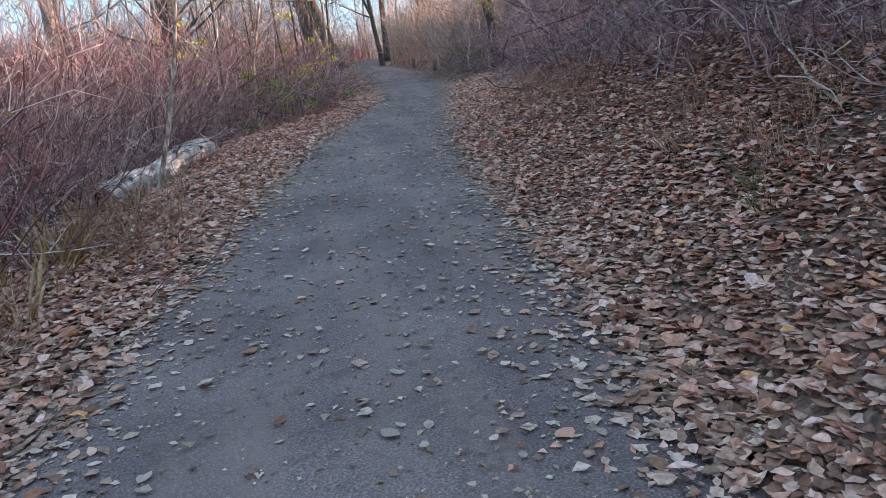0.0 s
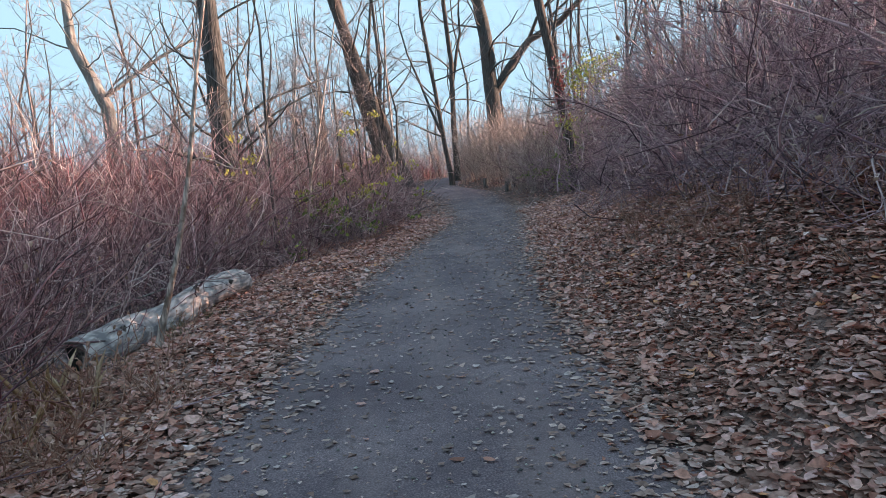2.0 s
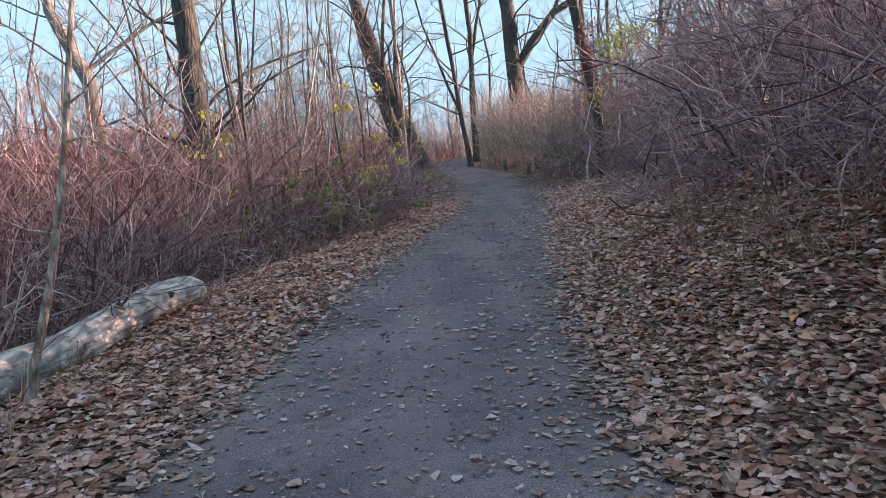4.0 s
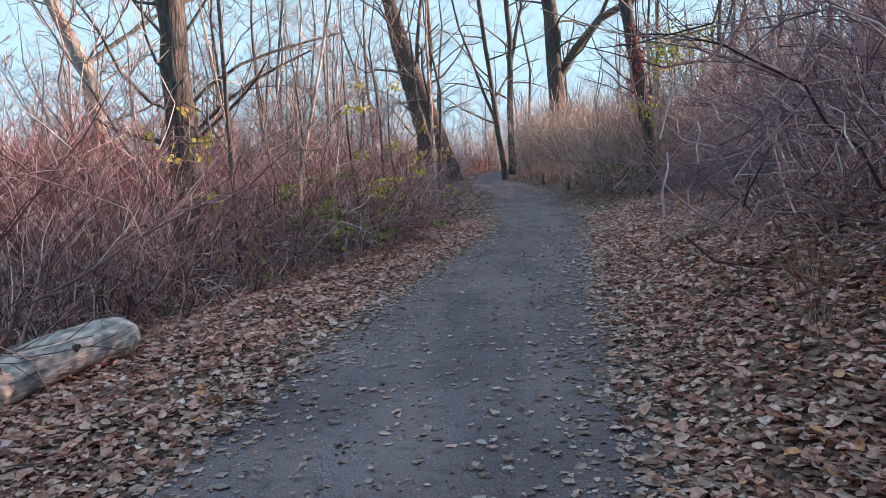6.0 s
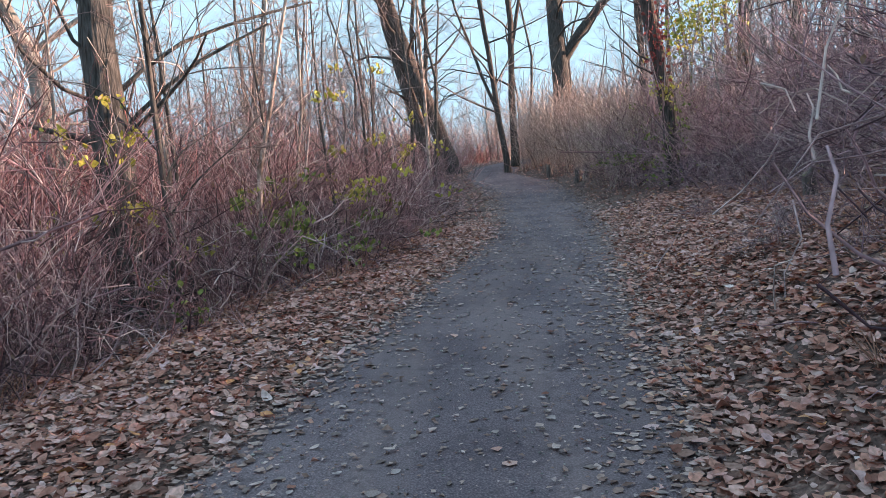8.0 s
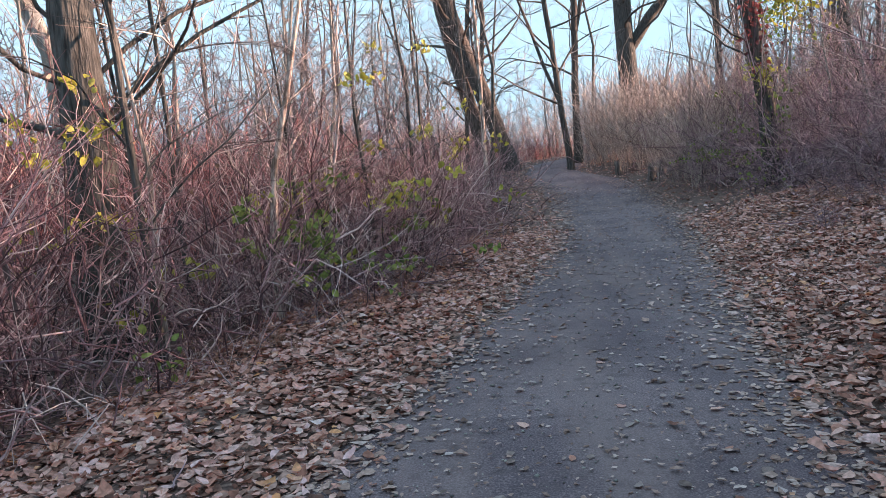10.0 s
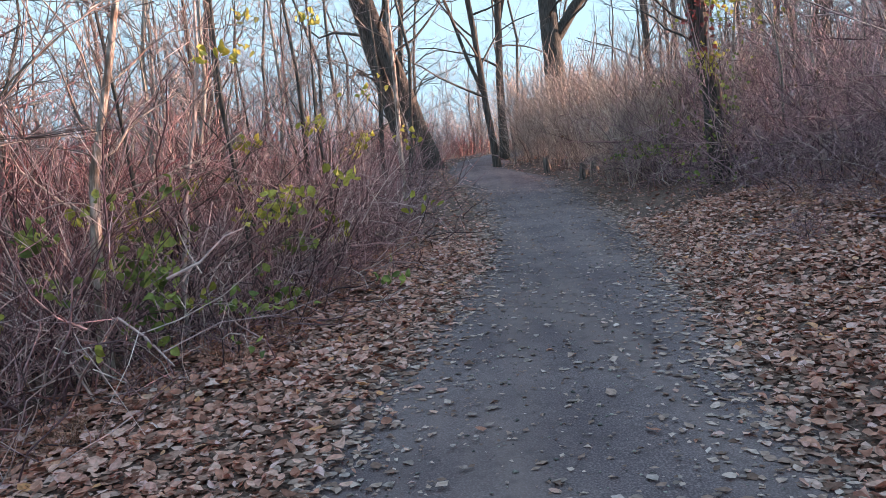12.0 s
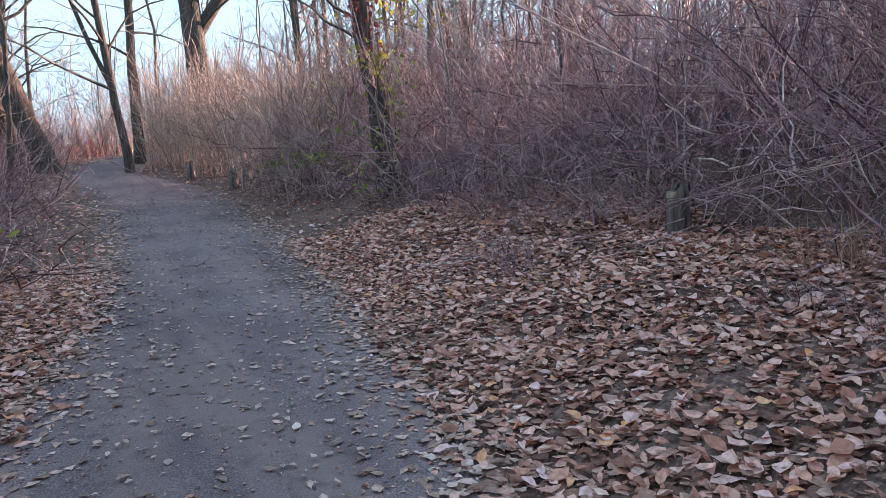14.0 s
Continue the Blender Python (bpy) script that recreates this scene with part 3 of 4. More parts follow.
# stalks at the bend and beyond
field, y = [], 31.0
while y < 52:
    for row in (0.1, 0.6, 1.2, 1.9, 2.7):
        yy = y + rng.uniform(-0.3, 0.3)
        x = float(right_edge(yy)) + 0.45 + row + rng.uniform(0, 0.4)
        spot = set_down(stalks, x, yy, rng, (0.55, 0.8) if row < 0.5 else (0.85, 1.3))
        if row < 0.5:
            plant(*spot)
        else:
            field.append(spot)
    y += 0.8
for _ in range(80):
    yy = rng.uniform(48, 85)
    x = rng.uniform(-3, 26)
    if not on_path(x, yy, 0.8):
        field.append(set_down(stalks, x, yy, rng, (1.0, 1.7)))
thicket("stalk_thicket", "sunlit thicket of tall tan stalks beyond the bend", TAN_STEM, field)

# brush along the far side of the dogwood field and beyond the bend
field = []
for _ in range(46):
    yy = rng.uniform(44, 80)
    field.append(set_down(grey_far, rng.uniform(-0.62 * yy, -9), yy, rng, (0.9, 1.45)))
for _ in range(16):
    yy = rng.uniform(64, 84)
    x = rng.uniform(-9, 12)
    if not on_path(x, yy, 1.0):
        field.append(set_down(grey_far, x, yy, rng, (0.8, 1.2)))
thicket("far_brush", "distant belt of bare grey-brown brush behind the dogwood", FAR_TWIG, field)

# slender trees and twigs against the sky
field = []
for _ in range(85):
    yy = rng.uniform(17, 58)
    field.append(set_down(slender, left_edge(yy) - fringe(yy) - (0.6 if yy < 27 else 3.2) - 9 * rng.random() ** 1.4, yy, rng, (0.55, 1.05)))
for _ in range(95):
    yy = rng.uniform(8, 60)
    field.append(set_down(slender, right_edge(yy) + verge(yy) + rng.uniform(2.8, 10), yy, rng, (0.6, 1.05)))
for _ in range(85):
    yy = rng.uniform(48, 110)
    x = rng.uniform(-0.6 * yy, 0.6 * yy)
    if not on_path(x, yy, 1.5):
        field.append(set_down(slender, x, yy, rng, (1.0, 1.7)))
thicket("slender_thicket", "slender bare grey trees and twigs standing against the sky", FAR_TWIG, field)


# ---- trees ----
def limb(st, tw, rng, start, way, length, r, depth, wander=0.2, lift=0.02, tips=None, bits=5):
    pts, d = bent(rng, start, way, length, bits, wander, lift)
    st.tube(pts, taper(r, r * 0.4, bits + 1), 6 if r > 0.05 else 4 if r > 0.02 else 3)
    if depth == 0:
        if tips is not None:
            tips.append(pts[-1])
        return
    for _ in range(rng.randint(3, 4) if depth > 1 else rng.randint(5, 7)):
        k = rng.uniform(bits * 0.3, bits - 0.1)
        i = int(k)
        o = pts[i].lerp(pts[i + 1], k - i)
        side = Vector((rng.gauss(0, 1), rng.gauss(0, 1), rng.uniform(-0.3, 0.7))).normalized()
        al = (pts[i + 1] - pts[i]).normalized()
        rr = r * (1 - 0.6 * k / bits) * rng.uniform(0.35, 0.6)
        limb(tw if rr < 0.03 else st, tw, rng, o, al * 0.7 + side * 0.85, length * rng.uniform(0.35, 0.62), max(rr, 0.004), depth - 1, wander, lift, tips, 4 if depth > 1 else 1)


def tree(name, label, seed, at, line, radii, bark, limbs, depth=2, sides=12, sink=0.15, twig=FAR_TWIG):
    """A bare tree. line: the trunk's course from its foot; limbs: (height share, direction, length, radius)."""
    rng = random.Random(seed)
    thing = tagged(new(name), label, "tree")
    thing.matrix_world = pose(*at)
    pts = [Vector(p) for p in line]
    fine = []
    for i in range(len(pts) - 1):
        for k in range(4):
            fine.append(pts[i].lerp(pts[i + 1], k / 4))
    fine.append(pts[-1])
    fine[0].z -= sink
    rs = [float(np.interp(i / (len(fine) - 1), np.linspace(0, 1, len(radii)), radii)) for i in range(len(fine))]
    rs[0] *= 1.35
    rs[1] *= 1.1
    trunk = Sticks().tube([p + Vector((rng.gauss(0, r * 0.06), rng.gauss(0, r * 0.06), 0)) for p, r in zip(fine, rs)], rs, sides, 0.06, rng)
    part("trunk", trunk.mesh("trunk", bark), thing)
    tw = Sticks()
    for share, way, length, r in limbs:
        st = Sticks()
        i = min(int(share * (len(fine) - 1)), len(fine) - 2)
        limb(st, tw, rng, fine[i].lerp(fine[i + 1], 0.5), way, length, r, depth)
        if st.v:
            part("limb", st.mesh("limb", bark), thing)
    if tw.v:
        part("crown", tw.mesh("crown", twig), thing)
    return thing


def some_limbs(seed, n, low, length, r):
    g = random.Random(seed)
    return [(low + (0.97 - low) * i / n, (math.cos(a), math.sin(a), g.uniform(0.3, 1.0)), length * g.uniform(0.6, 1.1) * (1.15 - 0.5 * i / n), r * (1.1 - 0.6 * i / n))
            for i in range(n) for a in (g.uniform(0, 6.283),)]


tree("cottonwood_tree", "big bare cottonwood with furrowed brown bark and a broken low limb", 1, foot(-3.1, 19.5),
     ((0, 0, 0), (0.02, 0, 2), (0.0, 0, 4), (-0.1, 0.1, 7), (0, 0.2, 12)), (0.27, 0.24, 0.21, 0.17, 0.1), BARK,
     [(0.25, (-1, 0.1, 0.05), 1.6, 0.055), (0.27, (0.8, 0.1, 0.75), 2.6, 0.04)] + some_limbs(2, 16, 0.27, 3.0, 0.035))
tree("pale_tree", "pale crooked bare tree standing behind the dogwood", 3, foot(-7.8, 27.7),
     ((0, 0, 0), (-0.2, 0, 2.5), (-0.25, 0, 4.6), (-1.1, 0, 6.6), (-1.3, 0.3, 11)), (0.26, 0.23, 0.2, 0.15, 0.08), PALE_BARK,
     [(0.5, (0.9, 0, 0.9), 4.0, 0.08)] + some_limbs(4, 15, 0.27, 3.4, 0.04))
tree("leaning_tree", "thick dark tree leaning over from the path's edge", 5, foot(1.35, 41.6),
     ((0, 0, 0), (-0.85, 0, 2.5), (-2.05, 0, 6.0), (-3.4, 0.3, 11), (-4.4, 0.6, 17)), (0.29, 0.31, 0.29, 0.24, 0.14), DARK_BARK, some_limbs(6, 14, 0.25, 4.0, 0.06))
tree("dark_tree", "dark upright tree trunk beside the leaning tree", 7, foot(0.55, 42.0),
     ((0, 0, 0), (-0.7, 0, 2.5), (-1.5, 0, 6.0), (-2.2, 0.3, 11), (-2.8, 0.6, 17)), (0.26, 0.27, 0.25, 0.2, 0.12), DARK_BARK, some_limbs(8, 14, 0.25, 4.0, 0.06))
tree("forked_tree", "slim dark forked tree at the path's bend", 9, foot(3.4, 40.2),
     ((0, 0, 0), (-0.25, 0, 2.0), (-0.5, 0, 4.5), (-0.9, 0, 8), (-1.0, 0, 13)), (0.12, 0.105, 0.095, 0.08, 0.04), DARK_BARK,
     [(0.3, (-0.5, 0, 1), 7, 0.07)] + some_limbs(10, 12, 0.3, 3.0, 0.04))
tree("dark_tree", "slim upright dark tree behind the bend", 11, foot(3.95, 43.5),
     ((0, 0, 0), (0.0, 0, 3), (0.1, 0, 6), (-0.1, 0, 10), (0, 0, 15)), (0.16, 0.14, 0.12, 0.1, 0.05), DARK_BARK,
     [(0.42, (0.5, 0, 1), 5, 0.1)] + some_limbs(12, 12, 0.3, 3.0, 0.04))
tree("cottonwood_tree", "tall grey-brown double-trunked tree among sunlit stalks", 13, foot(7.1, 50),
     ((0, 0, 0), (-0.1, 0, 4), (-0.3, 0, 8), (-0.9, 0, 12), (-1.2, 0, 18)), (0.55, 0.45, 0.4, 0.3, 0.15), BARK, [(0.3, (0.35, 0, 1), 10, 0.28)] + some_limbs(14, 14, 0.25, 4.5, 0.07))
tree("ivy_tree", "dark leaning tree on the bank with climbing vines", 15, foot(6.5, 28.4),
     ((0, 0, 0), (-0.15, 0, 1.6), (-0.35, 0, 3.0), (-0.85, 0, 6.0), (-1.6, 0, 11)), (0.165, 0.165, 0.165, 0.15, 0.08), DARK_BARK, some_limbs(16, 10, 0.42, 2.4, 0.025))

# saplings
tree("sapling", "slender pale sapling leaning beside the weathered log", 21, foot(-2.14, 10.3),
     ((0, 0, 0), (0.3, 0, 0.92), (0.49, 0, 1.69), (0.68, 0, 2.7), (1.05, 0, 4.4)), (0.034, 0.028, 0.023, 0.018, 0.009), SAPLING_BARK,
     [(0.36, (-1, 0.05, 0.12), 1.3, 0.011)] + some_limbs(22, 7, 0.5, 0.9, 0.01), 1, 8, 0.06)
tree("sapling", "pale forked sapling at the thicket's edge", 23, foot(-1.53, 20.2),
     ((0, 0, 0), (0.05, 0, 1.05), (0.12, 0, 1.68), (0.33, 0, 2.45), (0.95, 0, 5.0)), (0.054, 0.045, 0.037, 0.028, 0.014), SAPLING_BARK,
     some_limbs(24, 8, 0.35, 1.3, 0.014), 1, 8, 0.06)
tree("sapling", "thin straight pole-like sapling beside the path", 25, foot(0.6, 30.6),
     ((0, 0, 0), (0.0, 0, 1.5), (0.0, 0, 3.0), (-0.05, 0, 5), (0.1, 0, 8)), (0.06, 0.055, 0.045, 0.04, 0.02), SAPLING_BARK, some_limbs(26, 6, 0.5, 1.4, 0.014), 1, 8, 0.06)

tree("sapling", "thin grey sapling with a bent stem in the thicket", 29, foot(-2.1, 18.6),
     ((0, 0, 0), (0.0, 0, 0.9), (0.03, 0, 1.75), (-0.05, 0, 2.4), (-0.3, 0, 4.2)), (0.03, 0.026, 0.022, 0.018, 0.008), SAPLING_BARK, some_limbs(30, 9, 0.3, 1.0, 0.009), 1, 8, 0.06)

# young trees in the thicket
young = []
for i in range(4):
    young.append(tree("young_tree", "slender bare young tree with fine upward twigs in the thicket", 160 + i, (0, 0, 0),
                      ((0, 0, 0), (0.1 * (i - 1), 0.05, 1.3), (0.25 * (i - 1.5), 0.1, 2.6), (0.35 * (i - 1), 0.2, 4.1), (0.5 * (i - 1.5), 0, 5.8)), (0.034, 0.03, 0.025, 0.018, 0.006), (PALE_BARK, BARK)[i % 2],
                      [(k[0], (k[1][0] * 0.6, k[1][1] * 0.6, 1.0), k[2], k[3]) for k in some_limbs(170 + i, 12, 0.22, 1.5, 0.011)], 2, 6))
    tagged(young[-1], group="young trees of the thicket")
ry = random.Random(41)
for _ in range(20):
    yy = ry.uniform(17.5, 28)
    plant(*set_down(young, float(left_edge(yy)) - fringe(yy) - ry.uniform(0.3, 4.5), yy, ry, (0.7, 1.15), sink=0.05))
for _ in range(14):
    yy = ry.uniform(12, 32)
    plant(*set_down(young, float(right_edge(yy)) + verge(yy) + ry.uniform(1.5, 5), yy, ry, (0.6, 1.0), sink=0.05))
retire(young)

# the wood further off
models = []
for i in range(4):
    hgt = 11 + 2 * i
    models.append(tree("far_tree", "slim bare tree in the wood beyond", 60 + i, (0, 0, 0),
                       ((0, 0, 0), (0.3 * (i - 1), 0, hgt * 0.2), (0.55 * (i - 1.5), 0.1, hgt * 0.42), (0.25 - 0.3 * i, 0.2, hgt * 0.7), (0.9 - 0.5 * i, 0, hgt)), (0.13, 0.11, 0.09, 0.06, 0.02), BARK,
                       some_limbs(70 + i, 13, 0.14, 3.4, 0.034), 2, 6))
    tagged(models[-1], group="trees of the wood beyond")
    models[-1].name = "far_tree"
rng = random.Random(5)
for _ in range(64):
    yy = rng.uniform(46, 110)
    x = rng.uniform(-0.6 * yy, 0.62 * yy)
    if not on_path(x, yy, 1.0):
        plant(*set_down(models, x, yy, rng, (0.6, 1.25), sink=0.1))
for _ in range(40):
    yy = rng.uniform(20, 60)
    x = float(right_edge(yy)) + rng.uniform(5, 20)
    plant(*set_down(models, x, yy, rng, (0.5, 0.9), sink=0.1))
for _ in range(40):
    yy = rng.uniform(44, 80)
    x = 5 + 0.33 * (yy - 30) * rng.random() + rng.uniform(0, 12)
    if not on_path(x, yy, 1.0):
        plant(*set_down(models, x, yy, rng, (0.6, 1.1), sink=0.1))
for _ in range(8):
    yy = rng.uniform(28, 46)
    x = float(left_edge(yy)) - rng.uniform(1.5, 9)
    plant(*set_down(models, x, yy, rng, (0.4, 0.7), sink=0.1))
retire(models)

# ---- the log ----
log = tagged(new("fallen_log"), "weathered pale grey fallen log lying among leaves beside the path", "log")
a, b = Vector((-2.68, 9.6, 0)), Vector((-2.0, 14.15, 0))
rl = random.Random(8)
lp, lr = [], []
for i in range(25):
    q = a.lerp(b, i / 24)
    q.z = float(land(q.x, q.y)) + 0.13 + 0.02 * math.sin(i * 0.5)
    q.x += 0.03 * math.sin(i * 0.7)
    q.z += 0.09 * i / 24
    lp.append(q)
    lr.append(0.182 + 0.012 * math.sin(i * 0.3 + 1) + (0.02 if i > 21 else 0))
lr[-1] *= 0.82
lr[0] *= 0.9
st = Sticks().tube(lp, lr, 18)
for i in range(25):
    for k in range(18):
        a = 2 * math.pi * k / 18
        q = Vector(st.v[i * 18 + k]) - lp[i]
        q *= 1 + 0.07 * math.sin(2 * a + i * 0.21) + 0.05 * math.sin(3 * a - i * 0.33 + 1) + 0.03 * math.sin(7 * a + i * 0.15) + rl.uniform(-0.015, 0.015)
        st.v[i * 18 + k] = tuple(lp[i] + q)
st.cap(True, 18)
st.cap(False, 18)
part("trunk", st.mesh("trunk", LOG_BARK), log)
# a black disc on the near end: the hollow's shade put into its colour
hollow = Sticks().tube([lp[0] + Vector((0, -0.012, 0)), lp[0] + Vector((0.01, 0.0, 0.0))], [lr[0] * 0.92, lr[0] * 0.85], 14, 0.12, rl)
hollow.cap(False, 14)
part("hollow_end", hollow.mesh("hollow_end", HOLLOW_SHADE), log, "hollow end, its inner shade painted as a black disc")
for k, (i, a) in enumerate(((4, 0.9), (9, 2.0), (15, 1.2), (19, 0.4))):
    w = Vector((math.cos(a), -0.3, math.sin(a)))
    part("knot", Sticks().tube([lp[i] + w * 0.1, lp[i] + w * 0.19, lp[i] + w * 0.23], [0.06, 0.035, 0.012], 8, 0.1, rl).mesh("knot", DEAD_WOOD), log)

# ---- fallen leaves ----
nr = np.random.default_rng(21)


def scatter(n, y0, y1, side, far):
    """Places beside the path, thick near its edge."""
    y = nr.uniform(y0, y1, n)
    d = nr.uniform(-0.3, far, n)
    keep = nr.random(n) < smooth(-0.4, 0.5, d)
    y, d = y[keep], d[keep]
    x = np.where(side > 0, right_edge(y) + d, left_edge(y) - d)
    return np.stack([x, y, top(x, y) + nr.uniform(0.004, 0.05, len(x))], -1)


banks = np.concatenate([scatter(13000, 0, 14, 1, 2.6), scatter(14000, 14, 27, 1, 3.4), scatter(2600, 27, 48, 1, 2.0),
                        scatter(10000, 0, 14, -1, 2.5), scatter(10500, 14, 26, -1, 2.6), scatter(2600, 26, 48, -1, 1.6)])
crumbs = np.concatenate([scatter(14000, 0, 27, 1, 3.2), scatter(10000, 0, 26, -1, 2.6)])
crumbs = np.concatenate([crumbs, crumbs[::3] - np.array((0, 0, 0.0))])
crumbs[-len(crumbs) // 4:, 0] += np.where(crumbs[-len(crumbs) // 4:, 0] > (left_edge(crumbs[-len(crumbs) // 4:, 1]) + 1.3), -0.45, 0.45)
crumbs[:, 2] = top(crumbs[:, 0], crumbs[:, 1]) + nr.uniform(0.006, 0.03, len(crumbs))
crumbs[:, 2] -= np.where((crumbs[:, 0] > left_edge(crumbs[:, 1])) & (crumbs[:, 0] < right_edge(crumbs[:, 1])), crumbs[:, 2] - top(crumbs[:, 0], crumbs[:, 1]) - 0.006, 0)
n = 2800
y = nr.uniform(0, 40, n)
u = np.clip(nr.beta(0.32, 0.32, n), 0, 1)
x = left_edge(y) + u * (right_edge(y) - left_edge(y))
strewn = np.stack([x, y, top(x, y) + 0.006], -1)
leaf_litter = tagged(new("leaf_litter"), "thick litter of curled brown and tan fallen leaves", "leaves", kind="stuff")
FLAT_SHAPES = [(np.array(((0, -0.5, 0), (w, -0.1, 0.05), (w * 0.7, 0.25, 0.02), (0, 0.52, 0.04), (-w * 0.8, 0.2, 0.05), (-w, -0.15, 0)), float), np.array(((0, 1, 2), (0, 2, 3), (0, 3, 4), (0, 4, 5)))) for w in (0.34, 0.42)]
bed = np.concatenate([scatter(13000, 0, 14, 1, 2.9), scatter(13000, 14, 27, 1, 3.4), scatter(10000, 0, 14, -1, 2.6), scatter(10000, 14, 27, -1, 2.6)])
bed = np.concatenate([bed, scatter(13000, 1.2, 11, 1, 2.6), scatter(8000, 1.2, 11, -1, 2.2)])
bed[:, 2] = top(bed[:, 0], bed[:, 1]) + nr.uniform(0.004, 0.016, len(bed))
v, f = leaf_cloud(nr, bed, nr.uniform(0.05, 0.11, len(bed)), 0.1, 0.25, shapes=FLAT_SHAPES)
tagged(part("leaf_bed", raw_mesh("leaf_bed", v, f, BED_LEAF), leaf_litter, "flattened layer of older brown leaves"), kind="stuff")
for name, pick, shapes in (("fallen_leaves", banks[:, 1] < 21, LEAF_SHAPES), ("farther_leaves", banks[:, 1] >= 21, FLAT_SHAPES)):
    at = banks[pick]
    v, f = leaf_cloud(nr, at, nr.uniform(0.045, 0.11, len(at)) * nr.uniform(0.7, 1.1, len(at)), 0.23, 0.55, shapes=shapes)
    tagged(part(name, raw_mesh(name, v, f, LITTER), leaf_litter), kind="stuff")
v, f = leaf_cloud(nr, crumbs, nr.uniform(0.015, 0.055, len(crumbs)), 0.3, 0.6, shapes=CRUMB_SHAPES)
tagged(part("leaf_crumbs", raw_mesh("leaf_crumbs", v, f, LITTER), leaf_litter), kind="stuff")
margin = []
for side, n, reach in ((1, 6500, 0.4), (-1, 4800, 0.3)):
    y = nr.uniform(0.3, 36, n)
    d = np.abs(nr.normal(0, reach, n)) - 0.2
    x = right_edge(y) - d if side > 0 else left_edge(y) + d
    margin.append(np.stack([x, y, top(x, y) + nr.uniform(0.004, 0.011, n)], -1))
margin = np.concatenate(margin)
v, f = leaf_cloud(nr, margin, nr.uniform(0.025, 0.085, len(margin)), 0.08, 0.25, shapes=FLAT_SHAPES)
path_leaves = tagged(new("path_leaves"), "scattered pale dry leaves trodden onto the gravel", "leaves", kind="stuff")
tagged(part("flattened_leaves", raw_mesh("flattened_leaves", v, f, FLAT_LEAF), path_leaves), kind="stuff")
v, f = leaf_cloud(nr, strewn, nr.uniform(0.022, 0.075, n), 0.06, 0.2)
tagged(part("trodden_leaves", raw_mesh("trodden_leaves", v, f, PATH_LEAF), path_leaves), kind="stuff")

# crumbs of leaf and grit on the gravel
n = 6000
y = nr.uniform(0.5, 24, n)
u = np.clip(nr.beta(0.7, 0.7, n) * 1.1 - 0.05, 0, 1)
x = left_edge(y) + u * (right_edge(y) - left_edge(y))
octa = np.array(((1, 0, 0), (0, 1, 0), (-1, 0, 0), (0, -1, 0), (0, 0, 0.55), (0, 0, -0.5)), float)
octf = np.array(((0, 1, 4), (1, 2, 4), (2, 3, 4), (3, 0, 4), (1, 0, 5), (2, 1, 5), (3, 2, 5), (0, 3, 5)))
sz = nr.gamma(2.0, 0.0022, n) + 0.0025
v = octa[None] * sz[:, None, None] * nr.uniform(0.5, 1.5, (n, 6, 3))
a = nr.uniform(0, 6.28, n)[:, None]
v = np.stack([v[:, :, 0] * np.cos(a) - v[:, :, 1] * np.sin(a), v[:, :, 0] * np.sin(a) + v[:, :, 1] * np.cos(a), v[:, :, 2]], -1)
v += np.stack([x, y, top(x, y) + 0.002], -1)[:, None, :]
f = octf[None] + (np.arange(n) * 6)[:, None, None]
tagged(new("grit", raw_mesh("grit", v.reshape(-1, 3), f.reshape(-1, 3), PEBBLE)), "loose pale grit and crumbs on the gravel path", "grit", kind="stuff")

n = 17000
y = nr.uniform(0.5, 34, n)
u = np.clip(nr.beta(0.35, 0.35, n), 0, 1)
x = left_edge(y) + u * (right_edge(y) - left_edge(y))
v, f = leaf_cloud(nr, np.stack([x, y, top(x, y) + 0.005], -1), nr.gamma(2.0, 0.011, n) + 0.008, 0.12, 0.4, shapes=CRUMB_SHAPES)
tagged(part("leaf_crumbs", raw_mesh("leaf_crumbs", v, f, FLAT_LEAF), path_leaves), kind="stuff")

# single leaves near the walk
shapes = []
for k in range(10):
    g = np.random.default_rng(900 + k)
    v, f = leaf_cloud(g, np.zeros((1, 3)), np.array([1.0]), 0.06, 0.25)
    shapes.append((raw_mesh("leaf", v, f, LITTER if k < 4 else PATH_LEAF), float(v[:, 2].min())))
for k in range(290):
    y = float(nr.uniform(1.5, 23))
    u = float(nr.beta(0.7, 0.7)) * 1.16 - 0.08
    x = float(left_edge(y) + u * (right_edge(y) - left_edge(y)))
    me, low = shapes[int(nr.integers(0, 10))]
    s = float(nr.uniform(0.045, 0.1))
    ob = part("leaf", me, path_leaves)
    ob.matrix_world = pose(x, y, float(top(x, y)) - low * s * 0.4 + 0.004, 0, 0, float(nr.uniform(0, 360))) @ Matrix.Diagonal((s, s, s, 1))


# ---- green and yellow leafy shrubs ----
def leafy(name, label, seed, at, canes, height, spread, leaves, mat, size=(0.05, 0.1), lean=(0, 0), stem=None):
    m = shrub(name, label, "", seed, canes, height, spread, lean, stem or MIXED_STEM, 7, 0.0, leaves, mat, 0.009, 1, 0.0036, size)
    m[0].matrix_world = pose(*foot(*at))
    return m[0]


